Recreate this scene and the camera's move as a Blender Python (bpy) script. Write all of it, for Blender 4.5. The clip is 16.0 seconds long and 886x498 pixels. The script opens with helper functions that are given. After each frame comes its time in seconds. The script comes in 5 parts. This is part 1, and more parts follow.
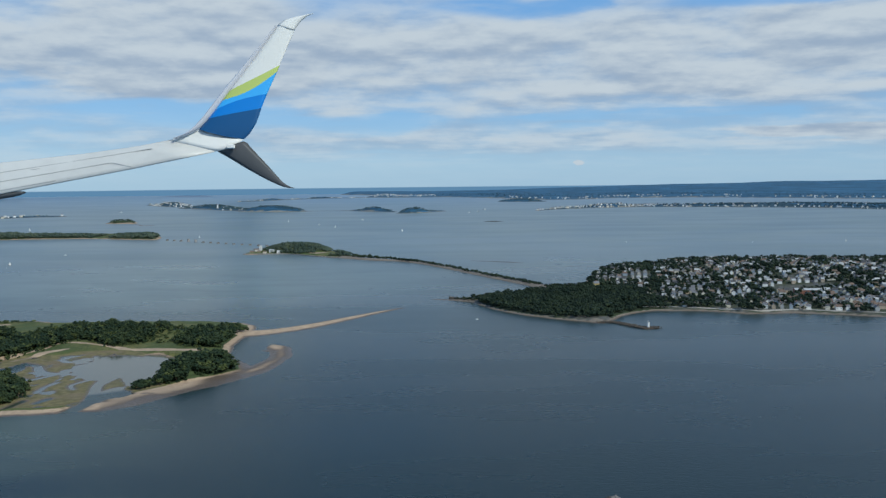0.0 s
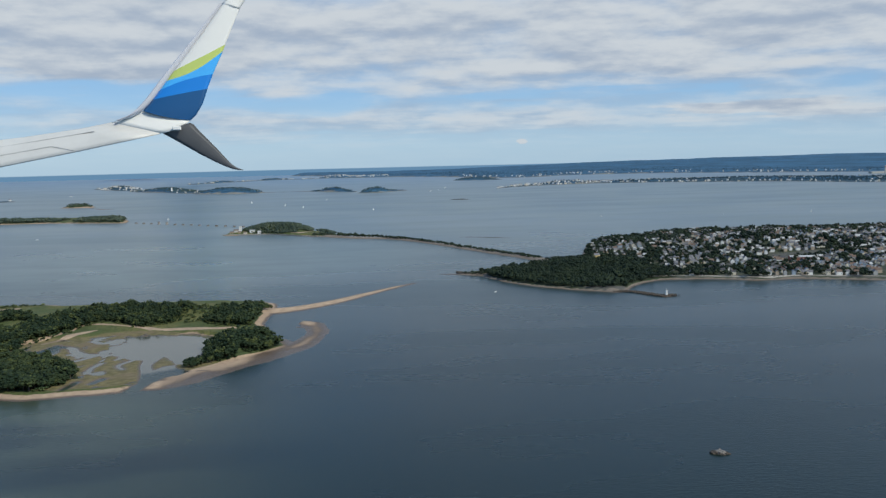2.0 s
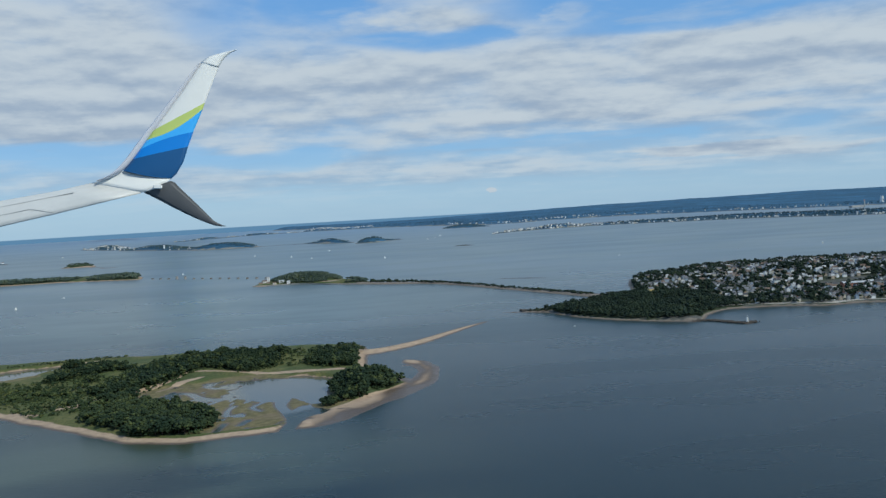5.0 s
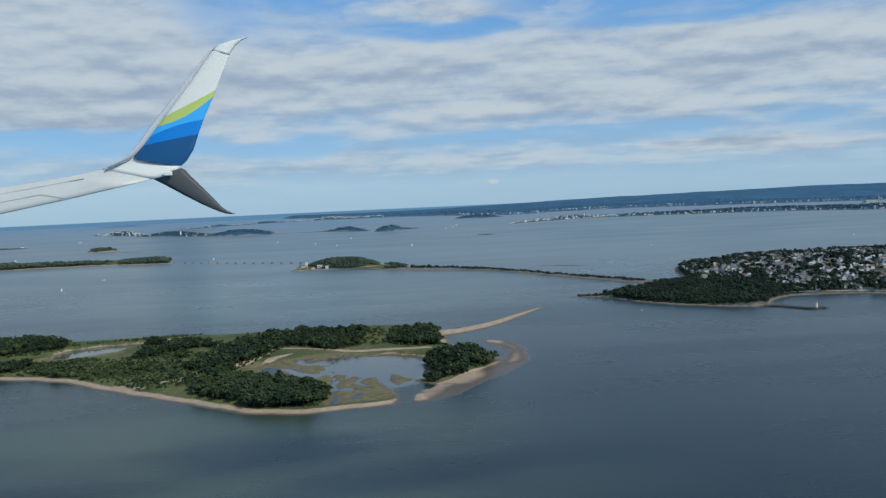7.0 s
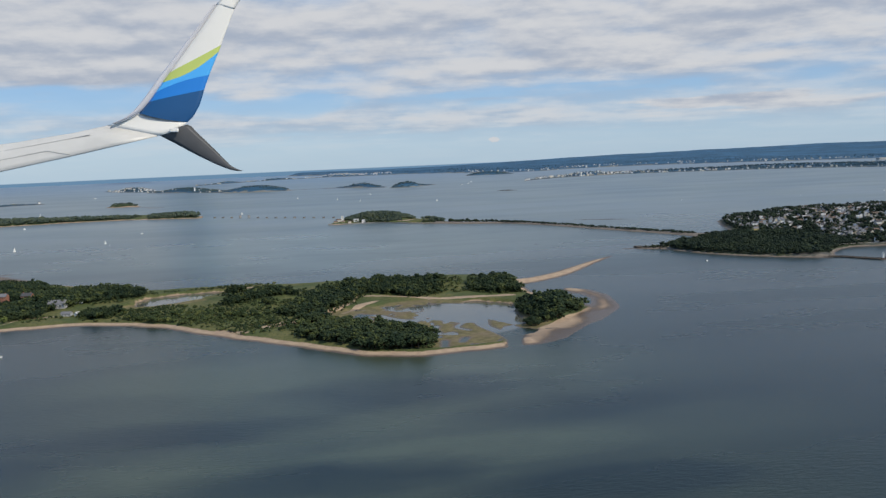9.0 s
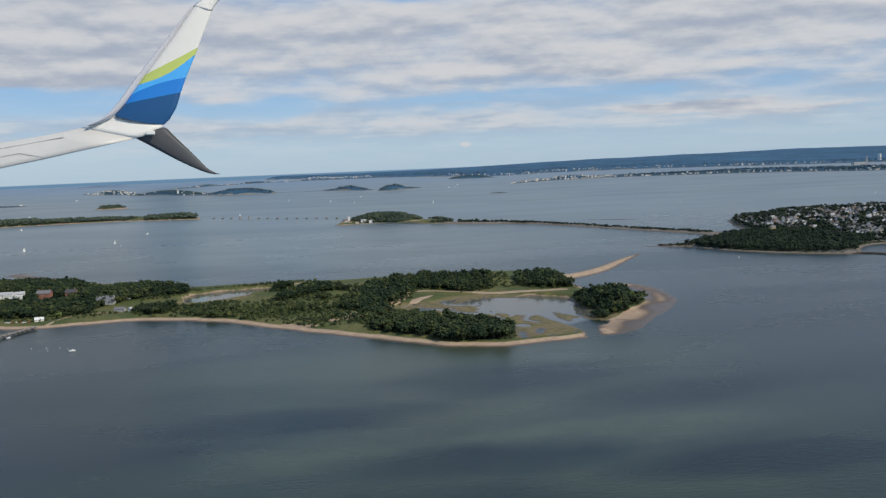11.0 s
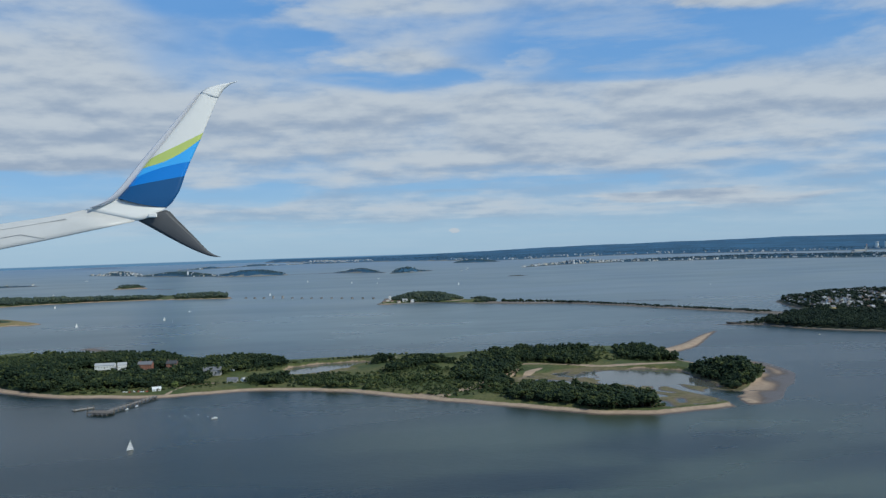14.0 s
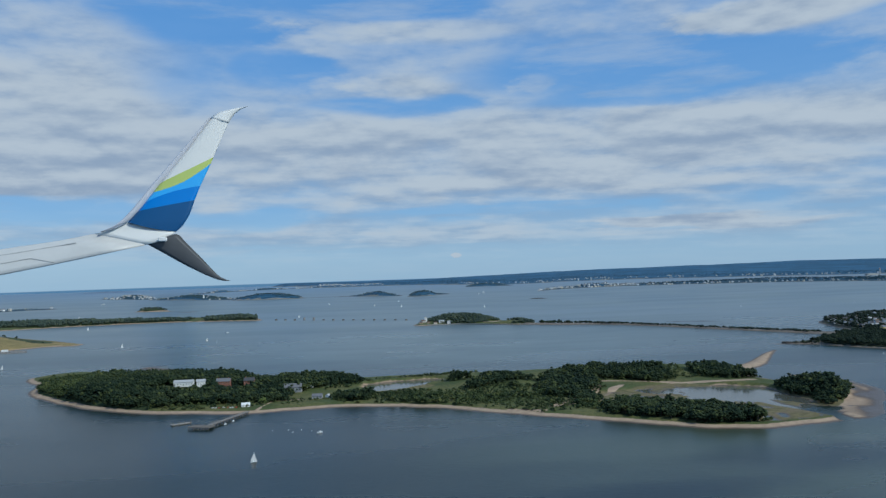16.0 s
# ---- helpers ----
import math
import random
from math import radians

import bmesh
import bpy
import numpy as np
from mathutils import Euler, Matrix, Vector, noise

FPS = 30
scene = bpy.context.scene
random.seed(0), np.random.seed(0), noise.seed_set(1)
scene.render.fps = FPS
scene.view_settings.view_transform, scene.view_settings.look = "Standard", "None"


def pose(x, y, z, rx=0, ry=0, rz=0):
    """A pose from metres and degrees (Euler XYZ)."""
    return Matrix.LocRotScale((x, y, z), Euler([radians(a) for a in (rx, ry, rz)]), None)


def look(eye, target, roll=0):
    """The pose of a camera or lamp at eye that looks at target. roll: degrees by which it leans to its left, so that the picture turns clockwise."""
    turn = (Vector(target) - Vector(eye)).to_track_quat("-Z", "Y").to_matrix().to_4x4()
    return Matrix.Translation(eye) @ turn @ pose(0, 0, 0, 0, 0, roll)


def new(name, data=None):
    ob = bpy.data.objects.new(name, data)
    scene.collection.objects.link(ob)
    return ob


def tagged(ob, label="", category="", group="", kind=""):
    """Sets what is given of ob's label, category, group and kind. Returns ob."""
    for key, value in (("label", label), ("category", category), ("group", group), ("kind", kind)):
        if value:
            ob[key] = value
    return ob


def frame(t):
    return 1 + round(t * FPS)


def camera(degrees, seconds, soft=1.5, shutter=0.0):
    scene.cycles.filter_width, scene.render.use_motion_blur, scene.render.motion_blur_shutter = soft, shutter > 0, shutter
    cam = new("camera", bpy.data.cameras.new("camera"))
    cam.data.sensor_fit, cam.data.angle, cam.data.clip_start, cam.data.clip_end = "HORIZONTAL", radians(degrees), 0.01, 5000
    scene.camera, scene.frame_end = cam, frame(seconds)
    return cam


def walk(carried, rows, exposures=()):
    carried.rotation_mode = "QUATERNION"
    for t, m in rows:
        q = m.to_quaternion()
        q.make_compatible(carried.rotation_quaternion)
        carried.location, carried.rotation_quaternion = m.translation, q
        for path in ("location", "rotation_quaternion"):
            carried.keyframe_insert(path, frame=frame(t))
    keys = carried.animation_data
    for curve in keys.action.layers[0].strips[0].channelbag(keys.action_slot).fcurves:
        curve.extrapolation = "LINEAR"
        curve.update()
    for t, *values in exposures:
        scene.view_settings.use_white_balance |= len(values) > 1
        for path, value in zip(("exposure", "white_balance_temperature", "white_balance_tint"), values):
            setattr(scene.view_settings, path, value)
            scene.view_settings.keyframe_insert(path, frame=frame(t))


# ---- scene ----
cam = camera(57.4, 16.0, soft=1.4)
PATH = [
    (0, (-1.056, -2.190, 78.864), (-1.0715, -0.1973, 78.6945), -0.58),
    (0.5, (-11.307, -2.616, 78.212), (-11.3235, -0.6227, 78.0427), -0.48),
    (1, (-21.543, -3.021, 77.559), (-21.5591, -1.0279, 77.3894), -0.47),
    (1.5, (-31.764, -3.404, 76.907), (-31.7241, -1.4148, 76.7060), -0.75),
    (2, (-41.969, -3.765, 76.255), (-41.8515, -1.7807, 76.0347), -1.34),
    (2.5, (-52.157, -4.102, 75.603), (-52.0123, -2.1131, 75.4502), -2.64),
    (3, (-62.328, -4.414, 74.951), (-62.1703, -2.4220, 74.8610), -3.77),
    (3.5, (-72.481, -4.699, 74.300), (-72.3092, -2.7086, 74.2111), -4.01),
    (4, (-82.615, -4.957, 73.649), (-82.4332, -2.9683, 73.5444), -3.87),
    (6.5, (-132.988, -5.793, 70.402), (-132.8030, -3.8039, 70.3112), -2.60),
    (7, (-142.999, -5.861, 69.754), (-142.8149, -3.8735, 69.6328), -2.59),
    (7.5, (-152.988, -5.894, 69.108), (-152.8053, -3.9076, 68.9563), -2.52),
    (8, (-162.953, -5.889, 68.462), (-162.7719, -3.9052, 68.2806), -2.50),
    (8.5, (-172.894, -5.846, 67.817), (-172.7143, -3.8646, 67.6107), -2.52),
    (9, (-182.811, -5.763, 67.173), (-182.6319, -3.7841, 66.9493), -2.50),
    (11.5, (-232.007, -4.719, 63.972), (-231.7403, -2.7481, 63.7661), -2.06),
    (12, (-241.765, -4.376, 63.335), (-241.4879, -2.4022, 63.1683), -1.84),
    (12.5, (-251.494, -3.985, 62.700), (-251.2102, -2.0082, 62.5864), -1.84),
    (13, (-261.194, -3.544, 62.067), (-260.9090, -1.5659, 62.0043), -1.83),
    (13.5, (-270.865, -3.054, 61.435), (-270.5790, -1.0749, 61.4028), -1.84),
    (14, (-280.505, -2.513, 60.804), (-280.2183, -0.5332, 60.7982), -1.84),
    (14.5, (-290.114, -1.919, 60.175), (-289.8273, 0.0607, 60.1913), -1.83),
    (15, (-299.691, -1.271, 59.548), (-299.4062, 0.7083, 59.5842), -1.83),
    (15.5, (-309.237, -0.568, 58.923), (-308.9518, 1.4105, 58.9717), -1.83),
    (16, (-318.749, 0.190, 58.300), (-318.4647, 2.1688, 58.3553), -1.82),
]
# the film camera's own exposure and white balance drift
EXPOSURES = [(0.0, 0.0, 5950, 0), (1.0, 0.03, 6000, 0), (2.0, 0.08, 6350, 4), (3.0, 0.02, 6480, 5), (4.0, 0.0, 5980, 0), (6.5, -0.06, 5950, 0), (7.3, -0.06, 5980, 0), (8.3, 0.06, 6600, 7), (9.2, 0.08, 6700, 8), (11.5, 0.03, 6720, 8), (12.5, 0.0, 6550, 8), (14.0, -0.12, 5980, 2), (15.0, -0.17, 5800, 0), (16.0, -0.21, 5640, 0)]
walk(cam, [(t, look(eye, target, roll)) for t, eye, target, roll in PATH], EXPOSURES)

# ---- light ----
SUN_EL, SUN_AZ = 42.0, 132.0          # degrees; azimuth clockwise from +y
sun_dir = Vector((math.sin(radians(SUN_AZ)) * math.cos(radians(SUN_EL)),
                  math.cos(radians(SUN_AZ)) * math.cos(radians(SUN_EL)), math.sin(radians(SUN_EL))))
sun = new("sun", bpy.data.lights.new("sun", "SUN"))
sun.data.energy, sun.data.angle, sun.data.color = 3.2, radians(1.5), (1.0, 0.93, 0.82)
sun.matrix_world = look(sun_dir * 100, (0, 0, 0))

world = bpy.data.worlds.new("sky")
scene.world = world
world.use_nodes = True


class Nodes:
    """Short hand for node trees."""

    def __init__(self, tree):
        self.tree = tree
        tree.nodes.clear()

    def add(self, kind, props=None, **inputs):
        n = self.tree.nodes.new(kind)
        for k, v in (props or {}).items():
            setattr(n, k, v)
        for k, v in inputs.items():
            key = int(k[1:]) if k[0] == "i" and k[1:].isdigit() else k.replace("_", " ")
            self.link(v, n.inputs[key])
        return n

    def link(self, v, socket):
        if isinstance(v, bpy.types.NodeSocket):
            self.tree.links.new(v, socket)
        else:
            socket.default_value = v

    def math(self, op, a, b=0.0, c=0.0, clamp=False):
        n = self.add("ShaderNodeMath", {"operation": op, "use_clamp": clamp}, i0=a, i1=b)
        self.link(c, n.inputs[2])
        return n.outputs[0]

    def noise(self, vec, scale, detail=4.0, rough=0.55, lac=2.0):
        n = self.add("ShaderNodeTexNoise", None, Vector=vec, Scale=scale, Detail=detail, Roughness=rough, Lacunarity=lac)
        return n.outputs["Fac"]

    def smooth(self, v, lo, hi, a=0.0, b=1.0):
        n = self.add("ShaderNodeMapRange", {"interpolation_type": "SMOOTHSTEP"}, Value=v, i1=lo, i2=hi, i3=a, i4=b)
        return n.outputs[0]

    def mix(self, f, a, b, blend="MIX"):
        n = self.add("ShaderNodeMix", {"data_type": "RGBA", "blend_type": blend})
        self.link(f, n.inputs[0])
        self.link(a, n.inputs[6])
        self.link(b, n.inputs[7])
        return n.outputs[2]

    def scaled(self, vec, s, loc=(0, 0, 0)):
        return self.add("ShaderNodeMapping", None, Vector=vec, Scale=s, Location=loc).outputs[0]


# banks of cloud (plus) and openings of blue (minus): azimuth, elevation, half width, half height, weight
CLOUDS = [(8, 8.3, 40, 3.3, 0.62), (30, 8.6, 13, 2.6, 0.25), (-22, 9.6, 14, 4.5, 0.35), (-18, 13.8, 8, 4.0, 0.45), (-19, 6.6, 8, 0.9, 0.3),
          (31.5, 16.0, 6.5, 1.3, 0.85), (5.5, 16.7, 9, 0.8, 0.42), (15.2, 13.3, 2.2, 0.7, 0.42), (6, 13.3, 4, 0.9, 0.34), (-1, 15.6, 4, 0.7, 0.25),
          (26, 2.9, 8, 0.45, 0.62), (2, 2.6, 30, 1.1, 0.22), (19, 14.0, 9, 1.7, -0.6), (29, 13.0, 8, 1.5, -0.7), (-2.7, 14.2, 4, 1.2, -0.4),
          (-8.3, 17.2, 6, 1.8, -0.5), (4, 19, 9, 1.7, -0.5), (5, 12.1, 6, 0.7, -0.5), (21, 11.7, 7, 0.8, -0.5), (-17.5, 4.7, 8, 0.9, -0.55),
          (-6, 4.2, 7, 0.7, -0.4), (9, 4.2, 5, 0.55, -0.42), (16.5, 4.1, 6, 0.5, -0.5)]


def build_sky():
    n = Nodes(world.node_tree)
    sky = n.add("ShaderNodeTexSky", {"sky_type": "NISHITA", "sun_disc": False, "sun_elevation": radians(SUN_EL),
                                     "sun_rotation": radians(SUN_AZ), "air_density": 1.0, "dust_density": 0.6,
                                     "ozone_density": 1.6, "altitude": 250.0})
    way = n.add("ShaderNodeTexCoord").outputs["Generated"]
    sep = n.add("ShaderNodeSeparateXYZ", None, Vector=way)
    x, y, z = sep.outputs
    el = n.math("MULTIPLY", n.math("ARCSINE", z), 57.2958)
    az = n.math("MULTIPLY", n.math("ARCTAN2", x, y), 57.2958)

    def layers(rise):
        """The cloud sheet's thickness a little higher up the sky: billows on a flat layer seen in perspective, and rounded heads."""
        up = n.math("ADD", n.math("MAXIMUM", n.math("ADD", z, rise), 0.0), 0.08)
        flat = n.add("ShaderNodeCombineXYZ", None, X=n.math("DIVIDE", x, up), Y=n.math("DIVIDE", y, up), Z=0.0).outputs[0]
        sheet = n.noise(n.scaled(flat, (0.62, 0.75, 1), (3.1, 1.7, 0)), 1.0, 5.0, 0.52)
        billow = n.noise(n.scaled(flat, (1.9, 2.1, 1), (0.3, 5.2, 0)), 1.0, 7.0, 0.57)
        heads = n.noise(n.scaled(way, (11, 11, 36), (2, 0, 1 + 36 * rise)), 1.0, 7.0, 0.57)
        total = n.math("MULTIPLY", n.math("SUBTRACT", sheet, 0.5), 1.15)
        total = n.math("ADD", total, n.math("MULTIPLY", n.math("SUBTRACT", billow, 0.5), 0.62))
        return n.math("ADD", total, n.math("MULTIPLY", n.math("SUBTRACT", heads, 0.5), 1.05)), sheet, heads

    here, sheet, heads = layers(0.0)
    above = layers(0.011)[0]
    azw = n.math("ADD", az, n.math("MULTIPLY", n.math("SUBTRACT", heads, 0.5), 10.0))
    elw = n.math("ADD", el, n.math("MULTIPLY", n.math("SUBTRACT", sheet, 0.5), 3.2))
    dens = n.math("ADD", here, n.smooth(el, 17.0, 27.0, 0.05, -0.6))
    for a, e, ra, re, wt in CLOUDS:
        d = n.math("ADD", n.math("POWER", n.math("DIVIDE", n.math("SUBTRACT", azw, a), ra), 2.0), n.math("POWER", n.math("DIVIDE", n.math("SUBTRACT", elw, e), re), 2.0))
        dens = n.math("ADD", dens, n.smooth(d, 0.15, 1.5, wt, 0.0))
    cover = n.smooth(dens, -0.48, 0.78, 0.06, 0.96)
    wisp = n.noise(n.add("ShaderNodeMapping", None, Vector=way, Scale=(5, 5, 34), Rotation=(0, 0.12, 0)).outputs[0], 1.0, 7.0, 0.6)
    thin = n.math("MULTIPLY", n.smooth(wisp, 0.42, 0.72), 0.42)
    fade = n.smooth(el, 0.4, 3.0, 0.12, 1.0)
    puff = n.math("ADD", n.math("POWER", n.math("DIVIDE", n.math("SUBTRACT", az, 9.1), 0.42), 2.0), n.math("POWER", n.math("DIVIDE", n.math("SUBTRACT", el, 1.12), 0.2), 2.0))
    puff = n.smooth(n.math("ADD", puff, n.math("MULTIPLY", n.math("SUBTRACT", n.noise(way, 260.0, 3.0), 0.5), 1.6)), 0.5, 1.2, 0.9, 0.0)
    mask = n.math("MAXIMUM", n.math("MULTIPLY", n.math("MAXIMUM", cover, thin), fade), puff)
    # lit heads and grey undersides: the sheet thins upward at a head and thickens upward at a base
    lit = n.math("MULTIPLY", n.math("SUBTRACT", here, above), 1.9)
    lit = n.math("ADD", lit, n.smooth(dens, 0.45, 1.3, 0.62, 0.36))
    lit = n.math("ADD", lit, n.smooth(el, 4.5, 9.5, -0.10, 0.08))
    shade = n.smooth(n.math("MAXIMUM", lit, n.math("MULTIPLY", puff, 0.9)), -0.05, 1.0)
    cloud = n.mix(shade, (0.36, 0.41, 0.515, 1), (0.60, 0.61, 0.65, 1))
    haze = n.mix(n.smooth(el, -0.45, 6.0), (0.37, 0.54, 0.74, 1), (0.22, 0.43, 0.76, 1))
    haze = n.mix(n.smooth(el, 5.0, 17.0), haze, (0.13, 0.345, 0.75, 1))
    haze = n.mix(n.smooth(el, 17.0, 60.0), haze, (0.09, 0.20, 0.42, 1))
    blue = n.mix(0.25, haze, n.mix(1.0, sky.outputs[0], (0.1, 0.1, 0.1, 1), "MULTIPLY"))
    col = n.mix(mask, blue, cloud)
    # open sea beyond the last water, under the true horizon
    sea = n.smooth(el, -0.50, -0.44)
    col = n.mix(sea, (0.13, 0.24, 0.38, 1), col)
    bg = n.add("ShaderNodeBackground", None, Color=col, Strength=1.0)
    n.link(bg.outputs[0], n.add("ShaderNodeOutputWorld").inputs[0])


build_sky()


# ---- materials ----
def surface(name, base, rough=0.8, vary=0.15, scale=1.0, bump=0.0, metal=0.0, spec=0.3, island=0.0, alpha=None):
    """A painted, wooden or stone surface: base colour with two scales of variation and fine relief."""
    m = bpy.data.materials.new(name)
    m.use_nodes = True
    n = Nodes(m.node_tree)
    pos = n.add("ShaderNodeTexCoord").outputs["Object"]
    a = n.noise(pos, scale, 3.0)
    b = n.noise(pos, scale * 7.0, 4.0)
    v = n.math("ADD", n.math("MULTIPLY", a, 0.6), n.math("MULTIPLY", b, 0.4))
    k = n.smooth(v, 0.3, 0.7, 1.0 - vary, 1.0 + vary)
    if island:
        r = n.add("ShaderNodeNewGeometry").outputs["Random Per Island"]
        o = n.add("ShaderNodeObjectInfo").outputs["Random"]
        k = n.math("MULTIPLY", k, n.smooth(n.math("FRACT", n.math("ADD", r, o)), 0.0, 1.0, 1.0 - island, 1.0 + island))
    col = n.mix(1.0, (*base, 1), n.add("ShaderNodeCombineXYZ", None, X=k, Y=k, Z=k).outputs[0], "MULTIPLY")
    p = n.add("ShaderNodeBsdfPrincipled", None, Base_Color=col, Roughness=rough, Metallic=metal)
    p.inputs["Specular IOR Level"].default_value = spec
    if bump:
        p_b = n.add("ShaderNodeBump", None, Strength=bump, Distance=0.1 / scale, Height=b)
        n.link(p_b.outputs[0], p.inputs["Normal"])
    n.link(p.outputs[0], n.add("ShaderNodeOutputMaterial").inputs[0])
    return m


def foliage(name, dark, light, scale=0.03, warm=(0.13, 0.15, 0.03)):
    """Leaves: clump by clump variation over slow drifts of colour between trees."""
    m = bpy.data.materials.new(name)
    m.use_nodes = True
    n = Nodes(m.node_tree)
    geo = n.add("ShaderNodeNewGeometry")
    r = geo.outputs["Random Per Island"]
    o = n.add("ShaderNodeObjectInfo").outputs["Random"]
    drift = n.noise(geo.outputs["Position"], scale, 3.0)
    tree = n.noise(geo.outputs["Position"], scale * 9, 2.0)
    mixv = n.math("ADD", n.math("MULTIPLY", r, 0.22), n.math("MULTIPLY", n.smooth(n.math("ADD", n.math("MULTIPLY", drift, 0.5), n.math("MULTIPLY", tree, 0.5)), 0.39, 0.61), 0.65))
    mixv = n.math("ADD", mixv, n.math("MULTIPLY", n.math("SUBTRACT", o, 0.5), 0.3), clamp=True)
    col = n.mix(mixv, (*dark, 1), (*light, 1))
    col = n.mix(n.smooth(tree, 0.54, 0.70, 0.0, 0.6), col, (*warm, 1))
    leafy = n.noise(geo.outputs["Position"], 5.0, 2.0)
    p = n.add("ShaderNodeBsdfPrincipled", None, Base_Color=col, Roughness=0.75)
    p.inputs["Specular IOR Level"].default_value = 0.15
    n.link(n.add("ShaderNodeBump", None, Strength=0.6, Distance=0.2, Height=leafy).outputs[0], p.inputs["Normal"])
    n.link(p.outputs[0], n.add("ShaderNodeOutputMaterial").inputs[0])
    return m


def ground_material(name, sands=((0.45, 0.33, 0.225), (0.34, 0.245, 0.17)), grass=(0.074, 0.094, 0.029), dry=(0.138, 0.132, 0.046), floor=(0.030, 0.042, 0.016)):
    """Sand, wet foreshore, turf, salt marsh and woodland floor, laid out by the ground's own cover attribute."""
    m = bpy.data.materials.new(name)
    m.use_nodes = True
    n = Nodes(m.node_tree)
    geo = n.add("ShaderNodeNewGeometry")
    pos = geo.outputs["Position"]
    z = n.add("ShaderNodeSeparateXYZ", None, Vector=pos).outputs[2]
    cov = n.add("ShaderNodeSeparateColor", None, Color=n.add("ShaderNodeAttribute", {"attribute_name": "cover"}).outputs["Color"]).outputs
    n1, n2, n3 = n.noise(pos, 0.05, 4.0), n.noise(pos, 0.35, 5.0), n.noise(pos, 2.2, 4.0)
    turf = n.mix(n.smooth(n1, 0.38, 0.62), (*grass, 1), (*dry, 1))
    turf = n.mix(n.smooth(n2, 0.45, 0.70, 0.0, 0.7), turf, (*(v * 0.8 for v in grass), 1))
    turf = n.mix(n.smooth(n.noise(pos, 0.9, 4.0), 0.50, 0.66, 0.0, 0.75), turf, (*(v * 0.55 for v in grass), 1))
    marsh = n.mix(n.smooth(n2, 0.35, 0.65), (0.20, 0.162, 0.075, 1), (0.120, 0.106, 0.048, 1))
    marsh = n.mix(n.smooth(n1, 0.54, 0.68, 0.0, 0.7), marsh, (0.18, 0.135, 0.085, 1))
    sand = n.mix(n.smooth(n2, 0.3, 0.7), (*sands[0], 1), (*sands[1], 1))
    sand = n.mix(n.smooth(n3, 0.55, 0.75, 0.0, 0.5), sand, (0.22, 0.17, 0.12, 1))
    wet = n.mix(n2, (0.090, 0.066, 0.050, 1), (0.155, 0.116, 0.082, 1))
    zz = n.math("ADD", z, n.math("MULTIPLY", n.math("SUBTRACT", n2, 0.5), 0.25))
    sand = n.mix(n.smooth(zz, 0.10, 0.36), wet, sand)
    marsh = n.mix(n.smooth(zz, 0.05, 0.22), wet, marsh)
    e = n.math("MULTIPLY", n.math("SUBTRACT", n2, 0.5), 0.7)
    n4 = n.noise(n.scaled(pos, (0.0035, 0.011, 1)), 1.0, 6.0, 0.6)
    woods = n.mix(n.smooth(n4, 0.42, 0.62), (*floor, 1), (*(v * 1.9 for v in floor), 1))
    col = n.mix(n.smooth(n.math("ADD", cov[2], e), 0.35, 0.65), turf, woods)
    col = n.mix(n.smooth(n.math("ADD", cov[1], e), 0.4, 0.6), col, marsh)
    col = n.mix(n.smooth(n.math("ADD", cov[0], e), 0.35, 0.65), col, sand)
    p = n.add("ShaderNodeBsdfPrincipled", None, Base_Color=col, Roughness=n.smooth(zz, 0.02, 0.3, 0.35, 0.9))
    p.inputs["Specular IOR Level"].default_value = 0.25
    n.link(n.add("ShaderNodeBump", None, Strength=0.5, Distance=0.3, Height=n3).outputs[0], p.inputs["Normal"])
    n.link(p.outputs[0], n.add("ShaderNodeOutputMaterial").inputs[0])
    return m


# weed beds (minus) and silt banks (plus) in the shallows: x, y, half width, half depth, weight
WEED_BEDS = [(-176, 228, 36, 15, -0.5), (-134, 199, 24, 10, -0.3), (-238, 200, 36, 10, -0.42), (-192, 162, 28, 10, -0.44), (-137, 147, 26, 9, -0.44), (-300, 182, 40, 22, -0.4),
             (-92, 203, 24, 10, -0.35), (-160, 175, 34, 9, 0.35), (-120, 243, 40, 12, 0.35), (-245, 256, 60, 12, 0.25), (-100, 180, 34, 11, 0.3), (-212, 222, 16, 9, 0.25), (-255, 170, 40, 9, 0.2), (-190, 262, 80, 18, 0.35)]


